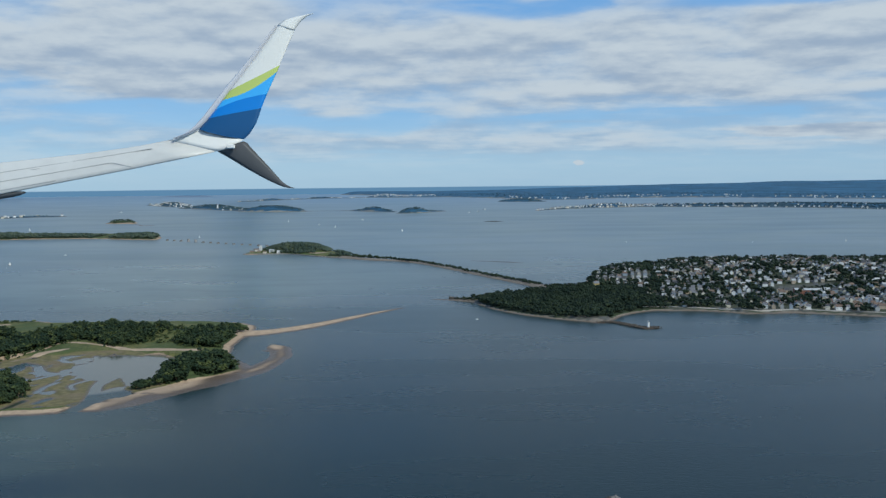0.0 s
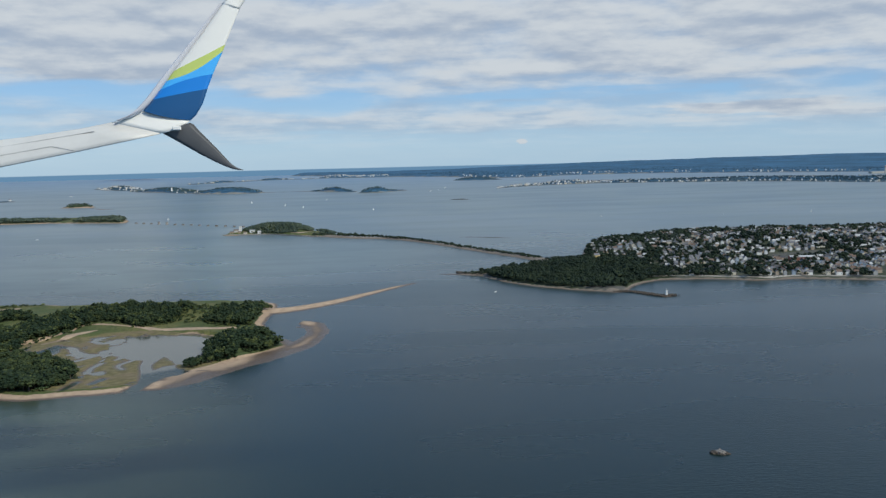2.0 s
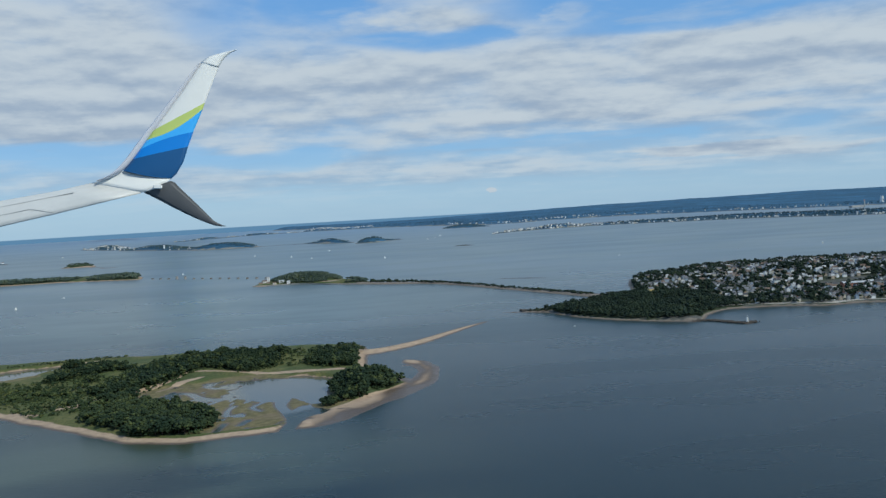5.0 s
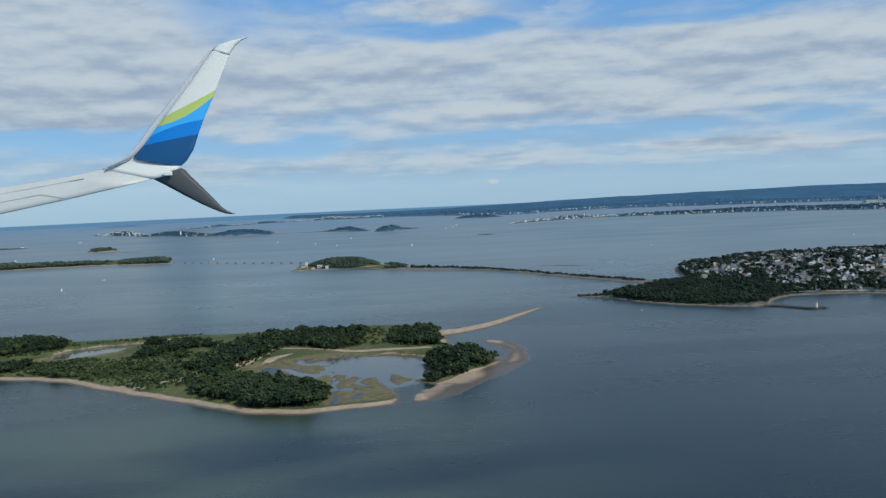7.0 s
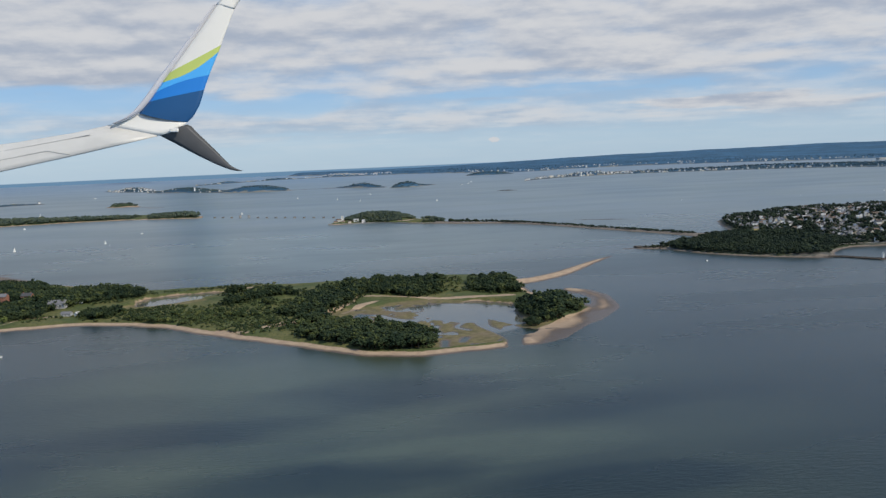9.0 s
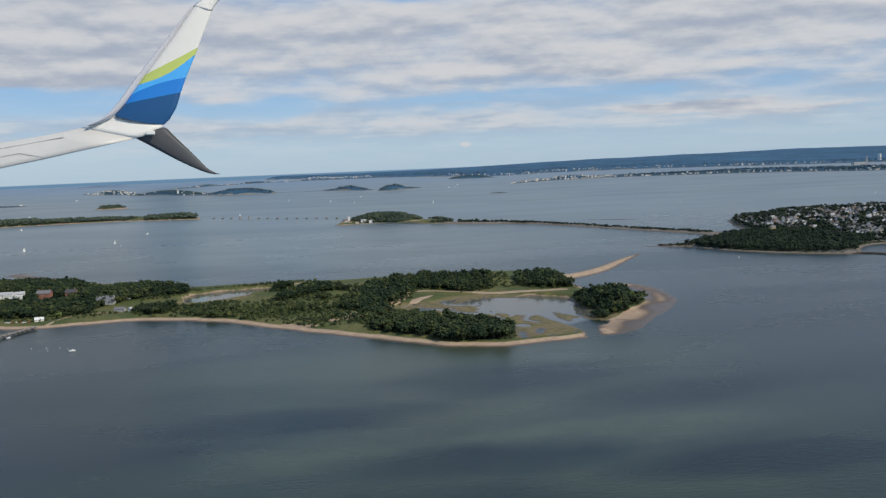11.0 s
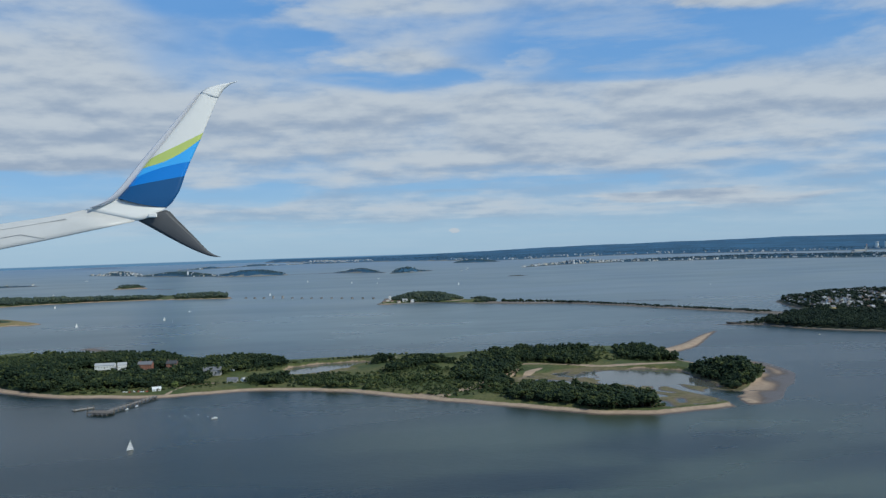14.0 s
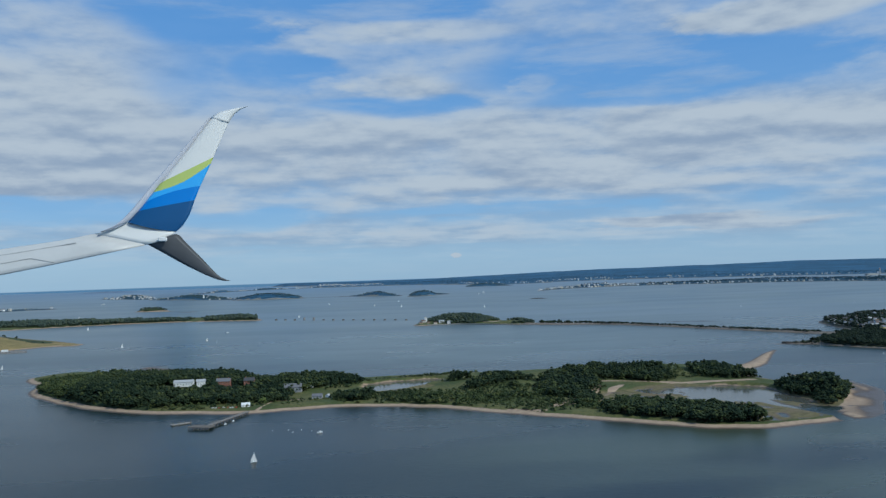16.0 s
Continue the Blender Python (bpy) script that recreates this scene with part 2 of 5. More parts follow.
def water_material():
    m = bpy.data.materials.new("sea water")
    m.use_nodes = True
    n = Nodes(m.node_tree)
    pos = n.add("ShaderNodeNewGeometry").outputs["Position"]
    sx = n.add("ShaderNodeSeparateXYZ", None, Vector=pos).outputs
    # silty shallows off the island's beach with beds of dark weed, and deeper dark water round them
    big = n.noise(n.scaled(pos, (0.006, 0.011, 1)), 1.0, 4.0, 0.55)
    mid = n.noise(n.scaled(pos, (0.02, 0.04, 1), (4, 0, 0)), 1.0, 5.0, 0.55)
    bx = n.math("ADD", sx[0], n.math("MULTIPLY", n.math("SUBTRACT", mid, 0.5), 46.0))
    by = n.math("ADD", sx[1], n.math("MULTIPLY", n.math("SUBTRACT", big, 0.5), 40.0))
    silt = n.math("MULTIPLY", n.math("MULTIPLY", n.smooth(sx[0], -40.0, -170.0, 0.03, 1.0), n.smooth(sx[0], -330.0, -225.0, 0.08, 1.0)), n.smooth(sx[1], 160.0, 330.0, 1.0, 0.62))
    beds = None
    for cx, cy, rx, ry, wt in WEED_BEDS:
        d = n.math("ADD", n.math("POWER", n.math("DIVIDE", n.math("SUBTRACT", bx, cx), rx), 2.0), n.math("POWER", n.math("DIVIDE", n.math("SUBTRACT", by, cy), ry), 2.0))
        q = n.smooth(d, 0.0, 2.2, wt, 0.0)
        beds = q if beds is None else n.math("ADD", beds, q)
    shoal = n.math("ADD", n.math("ADD", 0.50, beds), n.math("MULTIPLY", n.math("SUBTRACT", n.math("ADD", big, mid), 1.0), 1.1), clamp=True)
    shoal = n.math("MULTIPLY", shoal, silt)
    col = n.mix(shoal, (0.008, 0.016, 0.012, 1), (0.070, 0.087, 0.054, 1))
    # sky reflection and haze put into the colour: paler, then bluer with distance
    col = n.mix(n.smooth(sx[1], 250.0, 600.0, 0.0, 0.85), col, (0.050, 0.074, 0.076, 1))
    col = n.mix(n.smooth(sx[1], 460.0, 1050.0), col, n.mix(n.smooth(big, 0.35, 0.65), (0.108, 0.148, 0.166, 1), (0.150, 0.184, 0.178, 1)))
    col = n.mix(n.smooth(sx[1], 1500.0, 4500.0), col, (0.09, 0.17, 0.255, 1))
    # pale silt in the bay behind the island
    d = n.math("ADD", n.math("POWER", n.math("DIVIDE", n.math("ADD", bx, 200.0), 190.0), 2.0), n.math("POWER", n.math("DIVIDE", n.math("SUBTRACT", by, 660.0), 170.0), 2.0))
    col = n.mix(n.math("MULTIPLY", n.smooth(d, 0.1, 1.5, 0.6, 0.0), n.smooth(mid, 0.32, 0.62, 0.45, 1.0)), col, (0.165, 0.205, 0.190, 1))
    # sheltered ponds lie flat
    pond = None
    for cx, cy, rx, ry in ((-148, 336, 38, 46), (-278, 422, 30, 26)):
        d = n.math("ADD", n.math("POWER", n.math("DIVIDE", n.math("SUBTRACT", sx[0], cx), rx), 2.0), n.math("POWER", n.math("DIVIDE", n.math("SUBTRACT", sx[1], cy), ry), 2.0))
        q = n.smooth(d, 0.8, 1.0, 1.0, 0.0)
        pond = q if pond is None else n.math("MAXIMUM", pond, q)
    # wind lanes: rougher and smoother water
    lanes = n.noise(n.scaled(pos, (0.0035, 0.010, 1), (1, 7, 0)), 1.0, 6.0, 0.6)
    calm = n.smooth(lanes, 0.35, 0.68)
    col = n.mix(n.math("MULTIPLY", pond, 0.8), col, (0.115, 0.115, 0.095, 1))
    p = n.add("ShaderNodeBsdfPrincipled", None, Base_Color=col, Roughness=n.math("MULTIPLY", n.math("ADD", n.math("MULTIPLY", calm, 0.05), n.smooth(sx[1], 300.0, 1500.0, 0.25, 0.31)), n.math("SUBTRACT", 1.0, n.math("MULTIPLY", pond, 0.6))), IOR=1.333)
    swell = n.noise(n.add("ShaderNodeMapping", None, Vector=pos, Scale=(0.34, 1.05, 1), Rotation=(0, 0, 0.35)).outputs[0], 1.0, 4.0, 0.6)
    chop = n.noise(pos, 1.3, 3.0, 0.6)
    h = n.math("ADD", n.math("MULTIPLY", swell, 0.75), n.math("MULTIPLY", chop, 0.25))
    n.link(n.add("ShaderNodeBump", None, Strength=n.math("MULTIPLY", n.math("MULTIPLY", n.math("ADD", n.math("MULTIPLY", calm, 0.20), 0.16), n.smooth(sx[1], 160.0, 560.0, 0.62, 0.08)), n.math("SUBTRACT", 1.0, n.math("MULTIPLY", pond, 0.9))), Distance=0.6, Height=h).outputs[0], p.inputs["Normal"])
    n.link(p.outputs[0], n.add("ShaderNodeOutputMaterial").inputs[0])
    return m


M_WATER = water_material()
M_GROUND = ground_material("island ground")
M_GOLD = ground_material("dry hill ground", grass=(0.24, 0.19, 0.075), dry=(0.34, 0.25, 0.11))
# far land: the blue of distance haze is put into its colours
M_FAR_HAZED = ground_material("far wooded ground hazed blue", sands=((0.26, 0.25, 0.22), (0.18, 0.175, 0.16)), grass=(0.032, 0.072, 0.105), dry=(0.04, 0.078, 0.10), floor=(0.027, 0.073, 0.124))
M_ROCKY = ground_material("dark gravel ground", sands=((0.060, 0.056, 0.050), (0.040, 0.038, 0.034)))
M_TOWN = ground_material("town ground", sands=((0.24, 0.20, 0.16), (0.15, 0.125, 0.10)), grass=(0.05, 0.06, 0.03), dry=(0.11, 0.105, 0.095), floor=(0.02, 0.028, 0.013))
M_LEAF = foliage("broad leaves", (0.015, 0.028, 0.014), (0.050, 0.067, 0.026), 0.03, (0.115, 0.13, 0.038))
M_LEAF_TOWN = foliage("town leaves", (0.009, 0.018, 0.012), (0.030, 0.045, 0.024), 0.04, (0.05, 0.06, 0.026))
# mainland leaves, coloured blue to stand for the haze before them
M_LEAF_FAR_HAZE = foliage("distant leaves hazed blue", (0.022, 0.052, 0.070), (0.036, 0.070, 0.086), 0.02, (0.04, 0.06, 0.045))
# mid-distance leaves with thin haze mixed in as a paler, greyer green
M_LEAF_THIN_HAZE = foliage("island leaves greyed by haze", (0.038, 0.058, 0.046), (0.084, 0.106, 0.072), 0.02, (0.12, 0.13, 0.075))
# outer island leaves, lightened and blued in place of real air haze
M_LEAF_HAZE = foliage("island leaves hazed blue", (0.042, 0.074, 0.078), (0.074, 0.106, 0.098), 0.02, (0.09, 0.11, 0.085))
M_SHRUB = foliage("light shrub leaves", (0.019, 0.034, 0.014), (0.070, 0.090, 0.031), 0.03, (0.14, 0.145, 0.045))
M_BARK = surface("bark", (0.09, 0.07, 0.055), 0.9, 0.25, 2.0)


# ---- meshes from arrays ----
def mesh_from(name, verts, tris, mat, smooth=False):
    verts, tris = np.asarray(verts, np.float32), np.asarray(tris, np.int32)
    me = bpy.data.meshes.new(name)
    me.vertices.add(len(verts))
    me.vertices.foreach_set("co", verts.ravel())
    k = tris.shape[1]
    me.loops.add(tris.size)
    me.loops.foreach_set("vertex_index", tris.ravel())
    me.polygons.add(len(tris))
    me.polygons.foreach_set("loop_start", np.arange(0, tris.size, k, dtype=np.int32))
    me.polygons.foreach_set("use_smooth", np.full(len(tris), smooth, bool))
    me.update(calc_edges=True)
    me.validate()
    me.materials.append(mat)
    return me


def part(name, me, parent, label="", at=None):
    """One mesh object under a thing or under a part. me: a mesh or a (bmesh, material) pair."""
    if isinstance(me, tuple):
        bm, mat = me
        me = bpy.data.meshes.new(name)
        bmesh.ops.recalc_face_normals(bm, faces=bm.faces)
        bm.to_mesh(me)
        bm.free()
        me.materials.append(mat)
    ob = new(name, me)
    ob.parent = parent
    if at is not None:
        ob.matrix_basis = at
    if label:
        ob["label"] = label
    return ob


def thing(name, x, y, z, label, category, group="", turn=0.0):
    ob = new(name)
    ob.empty_display_size = 0.5
    ob.matrix_basis = pose(x, y, z, 0, 0, turn)
    return tagged(ob, label, category, group)


def box(sx, sy, sz, x=0, y=0, z=0, bevel=0.0, taper=1.0):
    """A block standing on z, with bevelled edges and a tapered top."""
    bm = bmesh.new()
    bmesh.ops.create_cube(bm, size=1.0)
    for v in bm.verts:
        k = taper if v.co.z > 0 else 1.0
        v.co = Vector((v.co.x * sx * k + x, v.co.y * sy * k + y, (v.co.z + 0.5) * sz + z))
    if bevel:
        bmesh.ops.bevel(bm, geom=bm.edges[:], offset=bevel, segments=1, affect="EDGES")
    return bm


def tube(r0, r1, h, x=0, y=0, z=0, n=10):
    bm = bmesh.new()
    bmesh.ops.create_cone(bm, cap_ends=True, segments=n, radius1=r0, radius2=r1, depth=h, matrix=Matrix.Translation((x, y, z + h / 2)))
    return bm


# ---- coastlines and ground ----
def curve(ctrl, closed=True, steps=10, rough=0.0, seed=0):
    """A smooth line through control points, with an uneven edge."""
    c = np.array(ctrl, float)
    n = len(c)
    out = []
    for i in range(n if closed else n - 1):
        p = [c[(i + k) % n] if closed else c[min(max(i + k, 0), n - 1)] for k in (-1, 0, 1, 2)]
        for s in range(steps):
            t = s / steps
            out.append(0.5 * (2 * p[1] + (p[2] - p[0]) * t + (2 * p[0] - 5 * p[1] + 4 * p[2] - p[3]) * t * t + (3 * p[1] - p[0] - 3 * p[2] + p[3]) * t ** 3))
    if not closed:
        out.append(c[-1])
    out = np.array(out)
    if rough:
        for q in out:
            q[0] += rough * (noise.noise((q[0] * 0.09, q[1] * 0.09, seed)) + 0.6 * noise.noise((q[0] * 0.3, q[1] * 0.3, seed)))
            q[1] += rough * (noise.noise((q[0] * 0.09, q[1] * 0.09, seed + 9.5)) + 0.6 * noise.noise((q[0] * 0.3, q[1] * 0.3, seed + 4.5)))
    return out


def inside_distance(x, y, poly):
    """Distance from a closed line, positive inside."""
    best = np.full(x.shape, 1e9)
    odd = np.zeros(x.shape, bool)
    q = np.roll(poly, -1, axis=0)
    for (ax, ay), (bx, by) in zip(poly, q):
        dx, dy = bx - ax, by - ay
        t = np.clip(((x - ax) * dx + (y - ay) * dy) / (dx * dx + dy * dy + 1e-9), 0, 1)
        best = np.minimum(best, (x - ax - t * dx) ** 2 + (y - ay - t * dy) ** 2)
        if ay != by:
            odd ^= ((ay > y) != (by > y)) & (x < ax + (y - ay) / (by - ay) * dx)
    return np.where(odd, 1, -1) * np.sqrt(best)


def bar_distance(x, y, line):
    """Distance inside a bar of changing half width along a line of (x, y, half width)."""
    best = np.full(x.shape, -1e9)
    line = curve(line, closed=False, steps=6)
    for (ax, ay, aw), (bx, by, bw) in zip(line[:-1], line[1:]):
        dx, dy = bx - ax, by - ay
        t = np.clip(((x - ax) * dx + (y - ay) * dy) / (dx * dx + dy * dy + 1e-9), 0, 1)
        best = np.maximum(best, aw + (bw - aw) * t - np.hypot(x - ax - t * dx, y - ay - t * dy))
    return best


def wave(x, y, scale, seed=0, octaves=4):
    """Smooth value noise on arrays, about -1 to 1."""
    total, amp, norm = np.zeros(x.shape), 1.0, 0.0
    for o in range(octaves):
        u, v = x * scale * 2 ** o + seed * 17.3 + o * 5.1, y * scale * 2 ** o - seed * 9.7 + o * 3.3
        iu, iv = np.floor(u), np.floor(v)
        fu, fv = u - iu, v - iv
        fu, fv = fu * fu * (3 - 2 * fu), fv * fv * (3 - 2 * fv)

        def at(i, j):
            h = np.sin(i * 127.1 + j * 311.7 + seed * 74.7) * 43758.5453
            return (h - np.floor(h)) * 2 - 1
        total += amp * ((at(iu, iv) * (1 - fu) + at(iu + 1, iv) * fu) * (1 - fv) + (at(iu, iv + 1) * (1 - fu) + at(iu + 1, iv + 1) * fu) * fv)
        norm += amp
        amp *= 0.5
    return total / norm


def step(v, lo, hi):
    t = np.clip((v - lo) / (hi - lo), 0, 1)
    return t * t * (3 - 2 * t)


def oval(x, y, cx, cy, rx, ry, turn=0.0):
    """1 at the middle of an oval, 0 at its rim and below outside."""
    c, s = math.cos(radians(turn)), math.sin(radians(turn))
    u, v = (x - cx) * c + (y - cy) * s, -(x - cx) * s + (y - cy) * c
    return 1 - np.hypot(u / rx, v / ry)


class Land:
    """One land mass: its shore, heights and cover, from functions of x and y."""

    def __init__(self, shore, bars=(), ponds=(), channels=(), hills=(), beach=4.0, level=1.0, rough=1.5, seed=1, marsh=(), woods=(), clear=(), scrub=(), slope=None, mud=(), groves=(), tracks=()):
        self.poly = curve(shore, rough=rough, seed=seed)
        self.bars, self.ponds, self.channels, self.hills = bars, [curve(p, rough=1.2, seed=seed + 3) for p in ponds], channels, hills
        self.beach, self.level, self.seed, self.marsh, self.woods, self.clear = beach, level, seed, marsh, woods, clear
        self.scrub, self.slope, self.mud = scrub, slope, mud
        self.groves, self.tracks = [curve(g, rough=1.0, seed=seed + 5, steps=4) for g in groves], tracks

    def shape(self, x, y):
        f = inside_distance(x, y, self.poly)
        for b in self.bars:
            f = np.maximum(f, bar_distance(x, y, b) + 1.1 * wave(x, y, 0.12, self.seed))
        carve = np.full(x.shape, -1e9)
        for p in self.ponds:
            carve = np.maximum(carve, inside_distance(x, y, p) + 2.0 * wave(x, y, 0.14, self.seed + 21, 3) + 0.9 * wave(x, y, 0.45, self.seed + 22, 2))
        for c in self.channels:
            carve = np.maximum(carve, bar_distance(x, y, c))
        wet = np.zeros(x.shape)
        for o in self.marsh:
            wet = np.maximum(wet, step(oval(x, y, *o), 0.0, 0.25) * step(f, self.beach * 1.2, self.beach * 2.2))
        wood = np.full(x.shape, -1.0)
        for o in self.woods:
            wood = np.maximum(wood, oval(x, y, *o))
        for g in self.groves:
            wood = np.maximum(wood, inside_distance(x, y, g) / 14.0)
        bare = np.full(x.shape, -1.0)
        for o in self.clear:
            bare = np.maximum(bare, oval(x, y, *o))
        return f, carve, wet, wood, bare

    def height(self, x, y, shaped=None):
        f, carve, wet, wood, bare = shaped or self.shape(x, y)
        z = np.where(f < 0, np.maximum(0.22 * f, -1.5), 0.14 * np.minimum(f, self.beach) + self.level * step(f, self.beach * 0.6, self.beach * 2.2))
        for cx, cy, rx, ry, turn, h in self.hills:
            z = z + h * step(oval(x, y, cx, cy, rx, ry, turn), 0.0, 0.85) * step(f, 4.0, 14.0)
        if self.slope:
            z = z + self.slope(x, y) * step(f, 2.0, 60.0)
        z = z + 0.25 * wave(x, y, 0.06, self.seed + 2) * step(f, 3, 8)
        for o in self.mud:
            z = np.where(z > 0, z * (1 - 0.77 * step(oval(x, y, *o), 0.0, 0.4)), z)
        # the marsh lies just above the tide and is cut by small winding creeks
        low = 0.26 + 0.10 * wave(x, y, 0.12, self.seed + 5)
        low = low - 0.55 * step(0.034 - np.abs(wave(x, y, 0.045, self.seed + 6, 3)), 0.0, 0.03)
        low = low - 0.5 * step(wave(x, y, 0.085, self.seed + 8, 4) - 0.30, 0.0, 0.08)
        z = z * (1 - wet) + low * wet
        z = np.where(carve > -1.5, np.minimum(z, 0.12 - 0.2 * (carve + 0.8)), z)
        return z

    def build(self, name, spacing, mat, label):
        lo, hi = self.poly.min(0) - 6, self.poly.max(0) + 6
        for b in self.bars:
            q = np.array(b)[:, :2]
            lo, hi = np.minimum(lo, q.min(0) - 8), np.maximum(hi, q.max(0) + 8)
        gx, gy = np.meshgrid(np.arange(lo[0], hi[0], spacing), np.arange(lo[1], hi[1], spacing), indexing="ij")
        s = self.shape(gx, gy)
        z = self.height(gx, gy, s)
        f, carve, wet, wood, bare = s
        sand = np.maximum(1 - step(f, self.beach * 0.75, self.beach * 1.35), step(0.0 * f + carve, -2.5, -0.6) * 0.7)
        for b in self.bars:
            sand = np.maximum(sand, step(bar_distance(gx, gy, b), -1.0, 1.0) * 0.95)
        for tr in self.tracks:
            sand = np.maximum(sand, step(bar_distance(gx, gy, tr) + 0.8 * wave(gx, gy, 0.2, 5), -0.7, 0.7) * 0.85)
        floor = step(wood, 0.0, 0.12) * (1 - step(bare, 0, 0.1))
        keep = f > -5.0
        cell = keep[:-1, :-1] | keep[1:, :-1] | keep[:-1, 1:] | keep[1:, 1:]
        idx = np.arange(gx.size).reshape(gx.shape)
        quads = np.stack([idx[:-1, :-1][cell], idx[1:, :-1][cell], idx[1:, 1:][cell], idx[:-1, 1:][cell]], 1)
        used = np.unique(quads)
        remap = np.zeros(gx.size, np.int64)
        remap[used] = np.arange(len(used))
        verts = np.stack([gx.ravel(), gy.ravel(), z.ravel()], 1)[used]
        me = mesh_from(name, verts, remap[quads], mat, True)
        col = np.stack([sand.ravel(), (wet * (1 - sand)).ravel(), floor.ravel(), np.ones(gx.size)], 1)[used]
        at = me.color_attributes.new("cover", "FLOAT_COLOR", "POINT")
        at.data.foreach_set("color", col.astype(np.float32).ravel())
        return tagged(new(name, me), label, "ground", kind="structure")


# ---- trees ----
OCTA_V = np.array([(1, 0, 0), (-1, 0, 0), (0, 1, 0), (0, -1, 0), (0, 0, 1), (0, 0, -1)], float)
OCTA_F = np.array([(0, 2, 4), (2, 1, 4), (1, 3, 4), (3, 0, 4), (2, 0, 5), (1, 2, 5), (3, 1, 5), (0, 3, 5)])


def turned(rng):
    q = rng.normal(size=4)
    q /= np.linalg.norm(q)
    w, x, y, z = q
    return np.array([[1 - 2 * (y * y + z * z), 2 * (x * y - z * w), 2 * (x * z + y * w)],
                     [2 * (x * y + z * w), 1 - 2 * (x * x + z * z), 2 * (y * z - x * w)],
                     [2 * (x * z - y * w), 2 * (y * z + x * w), 1 - 2 * (x * x + y * y)]])


def crown_arrays(seed, clumps, wide=0.40, low=0.16, size=0.17):
    """Leaf clumps over and in an uneven crown for a tree one unit high."""
    rng = np.random.default_rng(seed)
    V, F = [], []
    lobes = rng.normal(size=(5, 3)) * (0.16, 0.16, 0.10)
    for i in range(clumps):
        d = rng.normal(size=3)
        d /= np.linalg.norm(d)
        if d[2] < -0.3:
            d[2] *= -0.6
        r = rng.uniform(0.62, 1.0)
        p = np.array((d[0] * wide * r, d[1] * wide * r, low + (1 - low) * 0.45 + d[2] * (1 - low) * 0.42 * r)) + lobes[i % 5] * 0.6
        s = size * rng.uniform(0.65, 1.3)
        V.append((OCTA_V * rng.uniform(0.7, 1.25, (6, 1))) @ turned(rng).T * s * (1.15, 1.15, 0.85) + p)
        F.append(OCTA_F + 6 * i)
    return np.concatenate(V), np.concatenate(F)


def trunk_arrays(seed, limbs=4):
    rng = np.random.default_rng(seed + 50)
    V, F = [], []

    def limb(a, b, ra, rb):
        k = 5
        base = sum(len(v) for v in V)
        for p, r in ((a, ra), (b, rb)):
            V.append(np.array([(p[0] + r * math.cos(6.283 * i / k), p[1] + r * math.sin(6.283 * i / k), p[2]) for i in range(k)]))
        for i in range(k):
            j = (i + 1) % k
            F.append((base + i, base + j, base + k + j))
            F.append((base + i, base + k + j, base + k + i))
    limb((0, 0, -0.05), (0.01, 0.0, 0.55), 0.035, 0.018)
    for i in range(limbs):
        a = 6.283 * i / limbs + rng.uniform(-0.5, 0.5)
        limb((0, 0, 0.26 + 0.06 * i), (0.26 * math.cos(a), 0.26 * math.sin(a), 0.52 + 0.08 * i), 0.015, 0.006)
    return np.concatenate(V), np.array(F)


def joined(templates, places, rng, flat=0.85):
    """Many copies of array templates, each turned, scaled and set down: (verts, tris)."""
    V, F, base = [], [], 0
    for x, y, z, h in places:
        v, f = templates[rng.integers(len(templates))]
        a = rng.uniform(0, 6.283)
        c, s = math.cos(a), math.sin(a)
        w = h * rng.uniform(0.85, 1.15)
        V.append(np.stack([(v[:, 0] * c - v[:, 1] * s) * w + x, (v[:, 0] * s + v[:, 1] * c) * w + y, v[:, 2] * h + z], 1))
        F.append(f + base)
        base += len(v)
    return np.concatenate(V), np.concatenate(F)


CROWNS = [crown_arrays(s, 60, wide=0.44, low=0.08, size=0.125) for s in range(6)]
CROWNS_MID = [crown_arrays(s + 20, 40, wide=0.48 + 0.05 * (s % 3), low=0.0, size=0.125 + 0.012 * (s % 3)) for s in range(8)]
CROWNS_FAR = [crown_arrays(s + 40, 8, size=0.30, low=0.1) for s in range(5)]
CROWNS_TOWN = [crown_arrays(s + 80, 18, wide=0.46, low=0.05, size=0.21) for s in range(6)]
BUSHES = [crown_arrays(s + 60, 9, wide=0.6, low=0.0, size=0.30) for s in range(4)]
TRUNKS = [trunk_arrays(s) for s in range(6)]


def scatter(land, area, spacing, tall, rng, density=None, keep=0.0, scrub=False):
    """Tree places on a jittered grid in the wooded ovals of a land mass: x, y, ground, height."""
    x0, y0, x1, y1 = area
    gx, gy = np.meshgrid(np.arange(x0, x1, spacing), np.arange(y0, y1, spacing * 0.9))
    gx = gx + rng.uniform(-0.45, 0.45, gx.shape) * spacing
    gy = gy + rng.uniform(-0.45, 0.45, gx.shape) * spacing
    s = land.shape(gx, gy)
    f, carve, wet, wood, bare = s
    if scrub:
        wood = np.full(gx.shape, -1.0)
        for o in land.scrub:
            wood = np.maximum(wood, oval(gx, gy, *o))
    ok = (f > land.beach * 1.25) & (wood + 0.16 * wave(gx, gy, 0.05, land.seed + 11) > keep) & (bare < 0) & (carve < -2.5)
    if density is not None:
        ok &= density(gx, gy) > rng.uniform(0, 1, gx.shape)
    z = land.height(gx, gy, s)
    h = tall * (0.8 + 0.25 * wave(gx, gy, 0.04, land.seed + 12)) * rng.uniform(0.62, 1.3, gx.shape)
    return np.stack([gx[ok], gy[ok], z[ok] - 0.05, h[ok]], 1)


